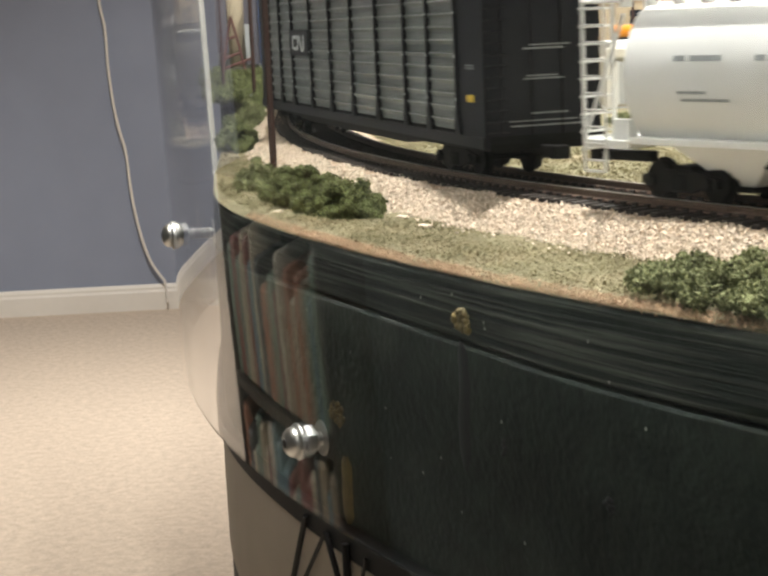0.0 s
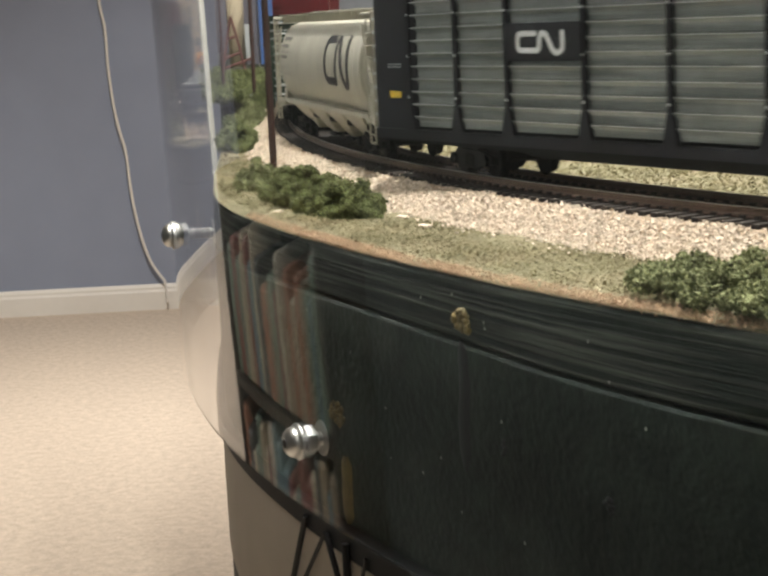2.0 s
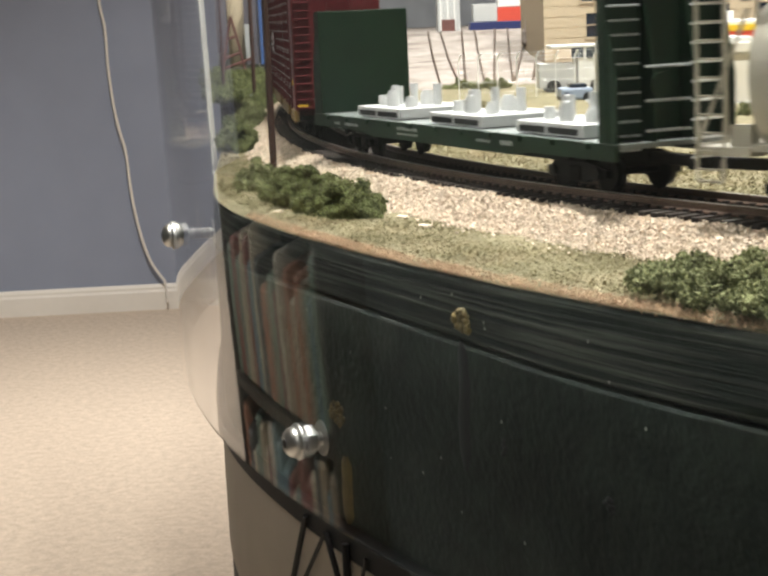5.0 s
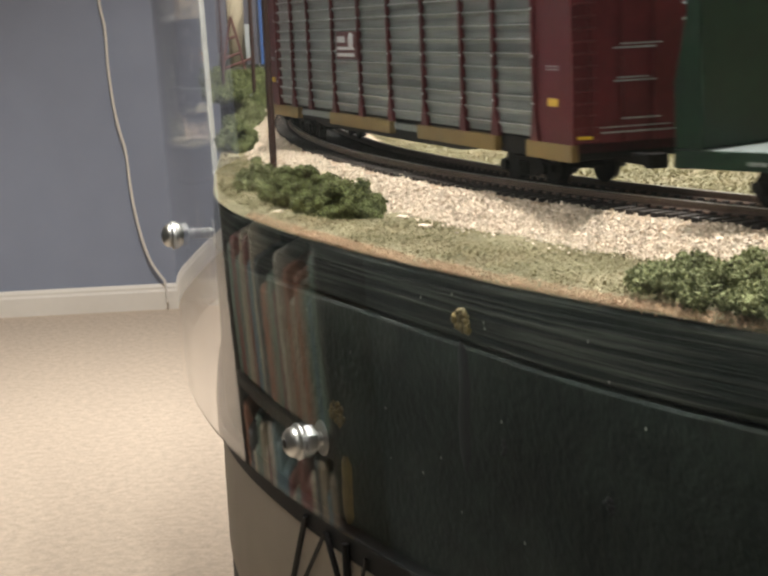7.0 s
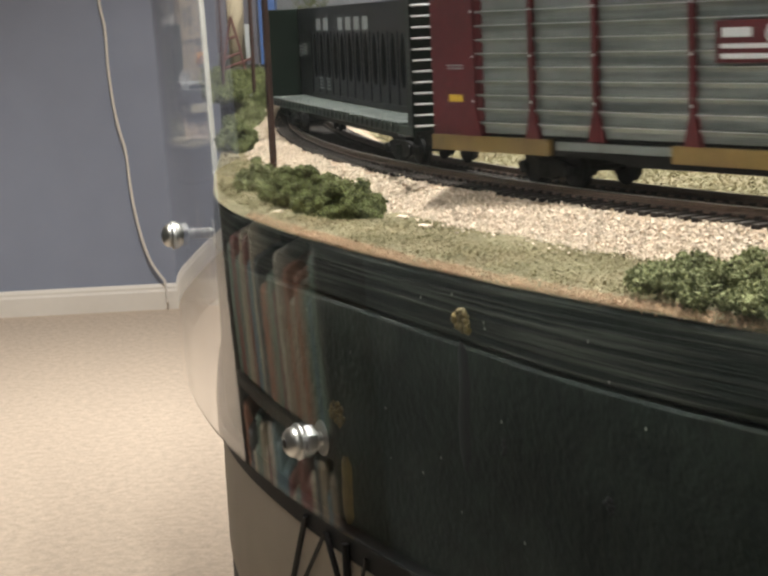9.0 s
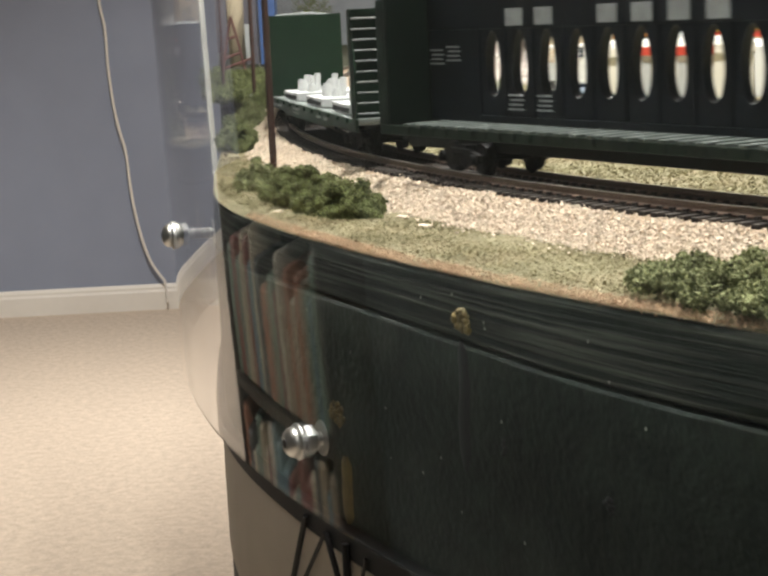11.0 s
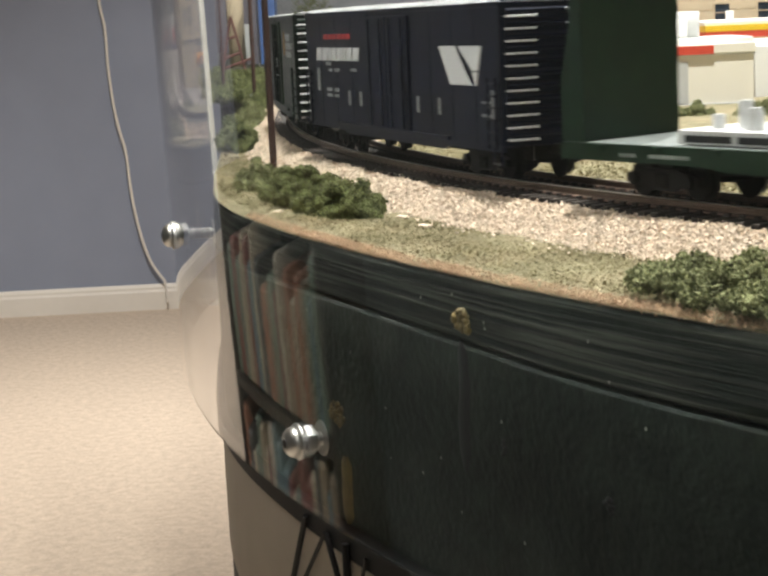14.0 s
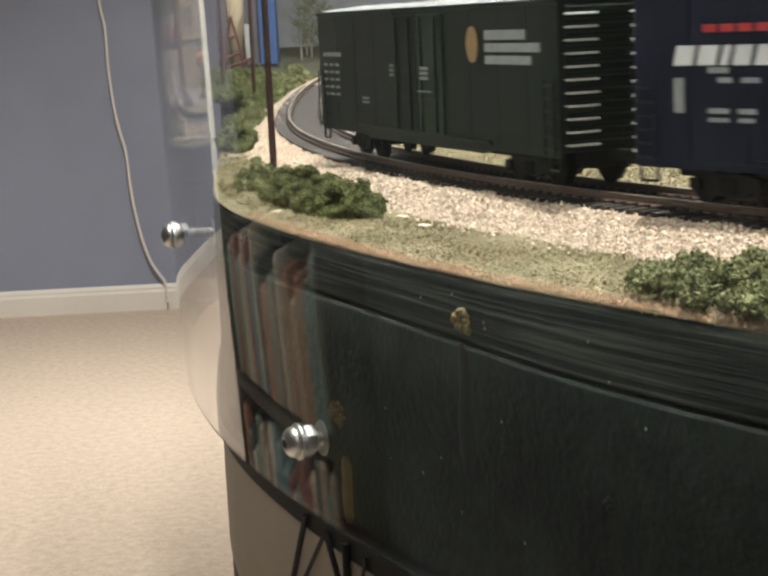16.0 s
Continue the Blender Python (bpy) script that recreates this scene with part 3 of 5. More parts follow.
def bush(s, o, rx, ry, h, n, material, label, seed, lump=0.0026, place=None, base=GROUND, grains=9000):
    """A clump of ragged foliage: a core of lumps under a coat of fine flock, with gaps and an uneven outline."""
    r = random.Random(seed)
    bm = bmesh.new()
    c = on_track(s, o, base) if place is None else Vector(place)
    a = float(np.interp(s, S, PSI)) if place is None else 0.0
    ca, sa = math.cos(a), math.sin(a)
    lumps = []
    for i in range(n):
        rr, th = math.sqrt(r.random()), r.uniform(0, 6.283)
        u, v = rr * math.cos(th), rr * math.sin(th)
        ridge = 0.7 + 0.6 * noise.noise((u * rx * 160, v * ry * 160, seed))
        top = h * ridge * (1 - 0.7 * rr ** 2.4) * r.uniform(0.35, 1.1)
        p = c + Vector((ca * u * rx - sa * v * ry, sa * u * rx + ca * v * ry, max(0.0004, top - lump * 0.3)))
        rad = lump * r.uniform(0.4, 1.0)
        lumps.append((*p, rad))
        made = bmesh.ops.create_icosphere(bm, subdivisions=2, radius=rad * 0.88, matrix=Matrix.Translation(p) @ Euler((r.uniform(0, 6), r.uniform(0, 6), 0)).to_matrix().to_4x4() @ Matrix.Diagonal((1, r.uniform(0.6, 1), r.uniform(0.6, 1.1), 1)))
        for vtx in made["verts"]:
            k = 0.42 * noise.noise(vtx.co / lump * 1.7) + 0.36 * noise.noise(vtx.co / lump * 5.2)
            vtx.co = p + (vtx.co - p) * (1 + k)
    ob = tagged(obj("bush", bm, material), label, "bush", "foliage clumps along the track")
    L = np.array(lumps)

    def coat(g, m):
        q = L[g.randint(0, len(L), m)]
        d = g.randn(m, 3)
        d /= np.linalg.norm(d, axis=1, keepdims=True)
        d[:, 2] = np.where(g.uniform(0, 1, m) < 0.75, abs(d[:, 2]), d[:, 2])
        return q[:, :3] + d * q[:, 3:] * g.uniform(0.8, 1.15, (m, 1))
    fl = scatter("foliage", material, grains, coat, 0.00042 * lump / 0.0026, "", "", ob, 1.0, seed)
    fl["label"] = "fine green flock"
    return ob


def bushes():
    bush(-0.332, 0.0445, 0.047, 0.0125, 0.0125, 300, M["leaf"], "dark green ragged foliage clump at the foot of a pole", 1, grains=26000)
    bush(-0.398, 0.046, 0.018, 0.009, 0.0095, 100, M["leaf2"], "olive foliage clump beside a darker one", 2, grains=9000)
    bush(-0.1095, 0.0575, 0.0485, 0.0125, 0.0125, 430, M["leaf2"], "mid-green ragged foliage clump at the layout edge", 3, grains=30000)
    bush(-0.60, 0.036, 0.05, 0.0095, 0.014, 170, M["leaf"], "dark green foliage clump beside the ballast", 4, 0.0032, grains=12000)
    bush(-0.76, 0.034, 0.07, 0.0095, 0.013, 130, M["leaf2"], "olive foliage clump beside the ballast", 5, 0.004, grains=8000)
    bush(-1.0, 0.036, 0.10, 0.010, 0.016, 130, M["leaf"], "dark green foliage clump beyond the curve", 6, 0.005, grains=6000)
    bush(-1.25, 0.035, 0.14, 0.012, 0.020, 130, M["leaf2"], "olive foliage clump in the distance", 7, 0.006, grains=5000)
    for i, (x, y, r) in enumerate(((-0.169, 1.688, 0.030), (-0.158, 1.769, 0.035), (-0.151, 1.879, 0.030), (-0.134, 1.388, 0.022), (-0.194, 1.856, 0.035), (-0.122, 1.673, 0.022), (-0.129, 1.478, 0.022), (-0.150, 1.450, 0.020))):
        bush(0, 0, r, r * 0.6, r * 0.42, 60, M["leaf"], "dark scrubby shrub at the far end of the layout", 40 + i, 0.006, (x, y, RAIL - 0.0135), grains=2500)
    for i, (x, y) in enumerate(((0.069, 1.30), (0.092, 1.27), (0.135, 0.83), (0.165, 0.86), (0.205, 0.84))):
        bush(0, 0, 0.016, 0.009, 0.011, 40, M["leaf2"], "small olive shrub on the yard edge", 20 + i, 0.0032, (x, y, RAIL + GROUND - 0.001), grains=2500)


def poles():
    for x, y, r, h, lean in ((-0.0395, 0.612, 0.0014, 0.115, 0.0), (-0.103, 1.335, 0.0017, 0.13, 0.0), (-0.158, 1.62, 0.0018, 0.13, 0.01)):
        p = empty("telegraph_pole", "reddish-brown stained wooden model telegraph pole", "pole", "telegraph poles", pose(x, y, RAIL + GROUND))
        bm = bmesh.new()
        rod(bm, (0, 0, -0.003), (0, 0, h), r, 12, r * 0.85)
        part("post", bm, M["pole"], p, smooth=False)
        part("crossarm", bbox(-0.014, 0.014, -0.001, 0.001, h - 0.012, h - 0.0095), M["pole"], p)


# ---- the acrylic guard ----
def guard():
    g = empty("acrylic_guard", "clear bent acrylic guard sheet bolted along the layout rim", "guard")
    z0, z1 = -0.0905, 0.16
    bm = bmesh.new()
    zs = [z0, -0.075, -0.055, -0.037, -0.01, 0.02, 0.06, z1]
    sweep(bm, along(-0.645, 0.6, 0.003), [(guard_lean(z), z) for z in zs] + [(guard_lean(z) - 0.0022, z) for z in zs[::-1]], True, guard_off)
    sh = part("sheet", bm, M["acryl"], g, "clear bent acrylic sheet", True)
    sh.data.set_sharp_from_angle(angle=radians(40))
    sh.visible_shadow = False
    bm = bmesh.new()
    sweep(bm, along(-0.6515, -0.6455, 0.003), [(guard_lean(z) + 0.0002, z) for z in zs] + [(guard_lean(z) - 0.0026, z) for z in zs[::-1]], True, guard_off)
    part("sheet_edge", bm, M["edge"], g, "frosted pale cut edge of the acrylic")
    def turned(s, z, steps, seg=28):
        """A round piece on the bolt's axis, from steps of (off, radius)."""
        bm = bmesh.new()
        c0, c1 = on_track(s, 0.0, z), on_track(s, 1.0, z)
        d = c1 - c0
        u = Vector((0, 0, 1))
        v = d.cross(u)
        loft(bm, [[c0 + d * o + r * (u * math.cos(q) + v * math.sin(q)) for q in (2 * math.pi * k / seg for k in range(seg))] for o, r in steps])
        return bm
    for s, z in ((-0.430, -0.0296), (-0.277, -0.0702)):
        go, fo = guard_off(s) + guard_lean(z), fascia_off(s)
        bolt = part("bolt", turned(s, z, [(fo - 0.003, 0.0019)] + [(fo + (go - fo) * k / 16, 0.0019 + 0.00035 * (k % 2)) for k in range(17)]), M["steel"], g, "zinc-plated threaded standoff bolt")
        part("washer", turned(s, z, [(go + 0.0002, 0.0050), (go + 0.0003, 0.0053), (go + 0.0010, 0.0053), (go + 0.0012, 0.0050)]), M["steel"], bolt)
        part("bolt_head", turned(s, z, [(go + 0.0012, 0.0044), (go + 0.0022, 0.0045), (go + 0.0032, 0.0041), (go + 0.0041, 0.0033), (go + 0.0046, 0.0023), (go + 0.0047, 0.0017)]), M["steel"], bolt, "domed button head", True)
        part("nut", turned(s, z, [(go - 0.0058, 0.0040), (go - 0.0054, 0.0044), (go - 0.0030, 0.0044), (go - 0.0026, 0.0040)], 6), M["steel"], bolt)
        part("washer", turned(s, z, [(fo + 0.0003, 0.0048), (fo + 0.0004, 0.0052), (fo + 0.0012, 0.0052), (fo + 0.0014, 0.0049)]), M["steel"], bolt)
        part("socket", turned(s, z, [(go + 0.0045, 0.0016), (go + 0.0049, 0.0015)], 6), M["black"], bolt, "black hexagon socket")


# ---- the train: each wagon runs along +x, its outer side is -y, z = 0 is the rail top ----
SPEED = 0.1175
FLEET = []
KIT = {}


def truck_kit():
    bm = bmesh.new()
    for y in (-0.0115, 0.0115):
        prism(bm, [(-0.0135, 0.0040), (-0.0135, 0.0062), (-0.006, 0.0078), (0.006, 0.0078), (0.0135, 0.0062), (0.0135, 0.0040), (0.008, 0.0040), (0.0045, 0.0024), (-0.0045, 0.0024), (-0.008, 0.0040)], y - 0.0009, y + 0.0009)
        for x in (-0.0102, 0.0102):
            rod(bm, (x, y * 1.02, 0.0050), (x, y * 1.17, 0.0050), 0.0017, 10)
        for x in (-0.0016, 0, 0.0016):
            rod(bm, (x, y * 1.1, 0.003), (x, y * 1.1, 0.0066), 0.0007, 8)
    box(bm, -0.003, 0.003, -0.0112, 0.0112, 0.005, 0.0088)
    bmesh.ops.recalc_face_normals(bm, faces=bm.faces[:])
    me = bpy.data.meshes.new("truck")
    bm.to_mesh(me), bm.free()
    me.materials.append(M["truck"])
    KIT["frame"] = me
    bm = bmesh.new()
    rod(bm, (0, -0.0105, 0), (0, 0.0105, 0), 0.0008, 8)
    for e in (-1, 1):
        rod(bm, (0, e * 0.0070, 0), (0, e * 0.0078, 0), 0.0054, 22)
        rod(bm, (0, e * 0.0078, 0), (0, e * 0.0098, 0), 0.0047, 22, 0.0046)
        rod(bm, (0, e * 0.0098, 0), (0, e * 0.0101, 0), 0.0030, 16)
    bmesh.ops.recalc_face_normals(bm, faces=bm.faces[:])
    me = bpy.data.meshes.new("wheelset")
    bm.to_mesh(me), bm.free()
    me.materials.append(M["truck"])
    KIT["wheelset"] = me


def wagon(name, label, category, centre, pivot, half, coupler=0.011):
    """The base of a wagon with trucks and couplers; centre: its place along the track at the start."""
    w = empty(name, label, category, "wagons of the freight train")
    if not KIT:
        truck_kit()
    trucks = []
    for e in (-1, 1):
        t = new("truck", KIT["frame"])
        t.parent = w
        t["label"] = "grimy black four-wheel truck"
        trucks.append((e * pivot, t))
        for x in (-0.0102, 0.0102):
            ws = new("wheelset", KIT["wheelset"])
            ws.parent = t
            ws.matrix_basis = pose(x, 0, 0.0049)
        bm = bbox(min(e * half * 0.9, e * (half + coupler)), max(e * half * 0.9, e * (half + coupler)), -0.0015, 0.0015, 0.0080, 0.0108)
        box(bm, e * (half + coupler) - 0.002, e * (half + coupler) + 0.002, -0.0024, 0.0024, 0.0076, 0.0112)
        part("coupler", bm, M["truck"], w, "black knuckle coupler")
    FLEET.append((w, trucks, centre, pivot))
    return w


def ladder(w, x0, x1, y, z0, z1, n, material, out=-0.0012, name="ladder", stiles=True):
    bm = bmesh.new()
    for i in range(n):
        z = z0 + (z1 - z0) * (i + 0.5) / n
        rod(bm, (x0, y + out, z), (x1, y + out, z), 0.00030, 6)
        for x in (x0, x1):
            rod(bm, (x, y, z), (x, y + out, z), 0.00028, 6)
    if stiles:
        for x in (x0, x1):
            rod(bm, (x, y + out, z0), (x, y + out, z1), 0.00032, 6)
    return part(name, bm, material, w)


def end_ladder(w, x, y0, y1, z0, z1, n, material, e=1, name="end_ladder"):
    bm = bmesh.new()
    for i in range(n):
        z = z0 + (z1 - z0) * (i + 0.5) / n
        rod(bm, (x + e * 0.0013, y0, z), (x + e * 0.0013, y1, z), 0.00032, 6)
        for y in (y0, y1):
            rod(bm, (x, y, z), (x + e * 0.0013, y, z), 0.00028, 6)
    return part(name, bm, material, w)


def bars(w, y, rows, material, name="lettering", label="", deep=0.00022):
    """Plain bars on the outer side of a wagon: rows of (x0, x1, z0, z1)."""
    bm = bmesh.new()
    for x0, x1, z0, z1 in rows:
        box(bm, x0, x1, y - deep, y + 0.0001, z0, z1)
    return part(name, bm, material, w, label)


def end_bars(w, x, rows, material, name="end_lettering", label=""):
    bm = bmesh.new()
    for y0, y1, z0, z1 in rows:
        box(bm, x - 0.0001, x + 0.0002, y0, y1, z0, z1)
    return part(name, bm, material, w, label)


def stroke(bm, pts, width, y, deep=0.00025):
    """A flat band of even width through points (x, z), standing a hair proud of the side at y."""
    Q = [Vector(p) for p in pts]
    P = [Q[0]]
    for a, b in zip(Q[:-1], Q[1:]):
        n = max(1, int((b - a).length / 0.0012)) if callable(y) else 1
        P += [a.lerp(b, (k + 1) / n) for k in range(n)]
    L, R = [], []
    for i, p in enumerate(P):
        a = (P[min(i + 1, len(P) - 1)] - P[max(i - 1, 0)]).normalized()
        nrm = Vector((-a.y, a.x)) * width / 2
        L.append(p + nrm), R.append(p - nrm)
    yy = y if callable(y) else (lambda z: y)
    for i in range(len(P) - 1):
        q = [L[i], L[i + 1], R[i + 1], R[i]]
        A = [bm.verts.new((v.x, yy(v.y) - deep, v.y)) for v in q]
        B = [bm.verts.new((v.x, yy(v.y) + 0.0002, v.y)) for v in q]
        bm.faces.new(A), bm.faces.new(B[::-1])
        for k in range(4):
            bm.faces.new((A[k], B[k], B[(k + 1) % 4], A[(k + 1) % 4]))


def slant(bm, x, wd, z0, z1, lean, y, deep=0.0003):
    """A leaning bar with level ends on the outer side of a wagon."""
    q = [(x, z0), (x + wd, z0), (x + wd + lean, z1), (x + lean, z1)]
    A, B = [bm.verts.new((a, y - deep, z)) for a, z in q], [bm.verts.new((a, y + 0.0002, z)) for a, z in q]
    bm.faces.new(A), bm.faces.new(B[::-1])
    for k in range(4):
        bm.faces.new((A[k], B[k], B[(k + 1) % 4], A[(k + 1) % 4]))


def rounded(pts, r, n=5):
    """A polyline with its corners rounded."""
    out = [Vector(pts[0])]
    for a, b, c in zip(pts[:-2], pts[1:-1], pts[2:]):
        a, b, c = Vector(a), Vector(b), Vector(c)
        k = min(r, 0.45 * (a - b).length, 0.45 * (c - b).length)
        p, q = b + (a - b).normalized() * k, b + (c - b).normalized() * k
        out += [p.lerp(b, t).lerp(b.lerp(q, t), t) for t in (i / n for i in range(n + 1))]
    return out + [Vector(pts[-1])]


def emblem(w, y, x0, x1, z0, z1, width, material, name="emblem", zig=True):
    """An open rounded bracket joined to a slanted zigzag, as a plain painted shape."""
    bm = bmesh.new()
    m = x0 + (x1 - x0) * 0.46
    k = width / 2
    stroke(bm, rounded([(m - k, z1 - k), (x0 + k, z1 - k), (x0 + k, z0 + k), (m + k * 0.5, z0 + k)], (z1 - z0) * 0.3), width, y)
    if zig:
        stroke(bm, rounded([(m + k * 0.5, z0 + k), (m + k * 1.5, z1 - k), (m + (x1 - m) * 0.3, z1 - k), (x1 - (x1 - m) * 0.35, z0 - k * 0.4), (x1 - k * 0.6, z0 + k), (x1 - k, z1)], width * 1.2, 3), width, y)
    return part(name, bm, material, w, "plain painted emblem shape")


def autorack(centre, posts_mat, sill_mat, label):
    W, HALF, TOP = 0.0178, 0.1570, 0.0665
    w = wagon("autorack_wagon", label, "railway wagon", centre, 0.112, HALF, 0.011)
    part("core", bbox(-0.134, 0.134, -W + 0.0016, W - 0.0016, 0.0145, TOP - 0.001), M["black"], w)
    bm = bmesh.new()
    prism(bm, [(-HALF, 0.0096), (-HALF, 0.0138), (HALF, 0.0138), (HALF, 0.0096), (0.085, 0.0088), (0.075, 0.0074), (-0.075, 0.0074), (-0.085, 0.0088)], -W + 0.0018, W - 0.0018)
    part("underframe", bm, M["truck"], w)
    for e in (-1, 1):
        bm = bmesh.new()
        segs = [(-HALF, -0.106), (-0.060, 0.012), (0.040, 0.106), (0.128, HALF)] if sill_mat is M["ochre"] else [(-HALF, HALF)]
        for a, b in segs:
            box(bm, a, b, min(e * (W - 0.0018), e * (W + 0.0002)), max(e * (W - 0.0018), e * (W + 0.0002)), 0.0092 if sill_mat is M["ochre"] else 0.0104, 0.0136)
        part("side_sill", bm, sill_mat, w, "ochre yellow side sill" if sill_mat is M["ochre"] else "dark side sill")
        bm = bmesh.new()
        for a, b in ((-0.104, -0.062), (0.014, 0.038)):
            box(bm, a, b, min(e * (W - 0.003), e * (W - 0.001)), max(e * (W - 0.003), e * (W - 0.001)), 0.0108, 0.0130)
        part("sill_box", bm, M["deck"], w, "grey equipment box in the sill")
    stations = [-0.137, -0.112, -0.087, -0.053, -0.020, 0.013, 0.047, 0.081, 0.106, 0.134]
    for e in (-1, 1):
        for i, (a, b) in enumerate(zip(stations[:-1], stations[1:])):
            bm = bmesh.new()
            a, b = a + 0.0006, b - 0.0006
            prof = []
            z = 0.0145
            while z < TOP - 0.003:
                prof += [(0.0, z), (0.0, z + 0.0018), (0.0004, z + 0.0024), (0.0007, z + 0.0029), (0.0007, z + 0.0031), (0.0, z + 0.00345)]
                z += 0.00385
            for k, ((o0, z0), (o1, z1)) in enumerate(zip(prof[:-1], prof[1:])):
                q = [bm.verts.new((x, e * (W - 0.0009 + o), zz)) for x, o, zz in ((a, o0, z0), (b, o0, z0), (b, o1, z1), (a, o1, z1))]
                # the upper ledge of each rib gets the painted highlight
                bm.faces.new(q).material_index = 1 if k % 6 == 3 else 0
            bmesh.ops.remove_doubles(bm, verts=bm.verts[:], dist=1e-6)
            part("side_panel", bm, M["silver"], w, "ribbed galvanised screen panel").data.materials.append(M["riblight"])
        for x in stations:
            bm = bmesh.new()
            k = 0.0009
            outline = [(x - 0.0030, 0.0136), (x + 0.0030, 0.0136), (x + k, 0.0215), (x + k, TOP - 0.001), (x - k, TOP - 0.001), (x - k, 0.0215)]
            prism(bm, outline, min(e * (W - 0.0009), e * (W + 0.0003)), max(e * (W - 0.0009), e * (W + 0.0003)))
            post = part("post", bm, posts_mat, w)
            bm = bmesh.new()
            for z in (0.0235, 0.036, 0.0485):
                rod(bm, (x, e * (W + 0.0002), z), (x, e * (W + 0.0005), z), 0.0004, 6)
            part("rivet", bm, M["mark"], post)
    for e in (-1, 1):
        x0, x1 = sorted((e * 0.1335, e * HALF))
        part("end_section", bbox(x0, x1, -W + 0.0004, W - 0.0004, 0.0110, TOP - 0.0012, 0.0005), posts_mat, w)
        bm = bmesh.new()
        xs = e * HALF
        for y in (-0.009, 0.0, 0.009):
            box(bm, min(xs, xs + e * 0.0006), max(xs, xs + e * 0.0006), y - 0.0035, y + 0.0035, 0.014, TOP - 0.006)
        part("end_door", bm, posts_mat, w)
        bars(w, -W + 0.0003, [sorted((e * 0.1425, e * 0.1485)) + [0.0232, 0.0252]], M["yellow"], "reflector", "yellow reflector plate")
        bars(w, -W + 0.0003, [sorted((e * 0.1420, e * 0.1492)) + [0.0325 + 0.0008 * k, 0.0329 + 0.0008 * k] for k in range(2)], M["markdim"])
        end_ladder(w, e * (HALF - 0.0004), -W + 0.0015, -W + 0.007, 0.013, 0.060, 15, posts_mat, e)
        if e == 1:
            end_bars(w, xs + 0.0007, [(-0.006, 0.006, 0.0375, 0.0380), (-0.004, 0.008, 0.0385, 0.0389), (-0.005, 0.004, 0.0300, 0.0304), (-0.006, 0.006, 0.0292, 0.0296), (-0.004, 0.007, 0.0196, 0.0200)], M["markdim"])
            end_bars(w, xs + 0.0007, [(-0.010, 0.012, 0.0162, 0.0166), (-0.012, 0.010, 0.0176, 0.0179)], M["markdim"])
    bm = bmesh.new()
    loft(bm, [[(x, y, z) for y, z in ((-W, TOP - 0.002), (-W * 0.7, TOP), (0, TOP + 0.0012), (W * 0.7, TOP), (W, TOP - 0.002))] for x in (-HALF, HALF)])
    part("roof", bm, M["roof"], w)
    return w


def sign_plate(w, x0, x1, z0, z1, material, white):
    W = 0.0178
    part("sign_plate", bbox(x0, x1, -W - 0.0008, -W + 0.0004, z0, z1, 0.0002), material, w, "dark sign plate with a plain white emblem shape")
    return -W - 0.0008


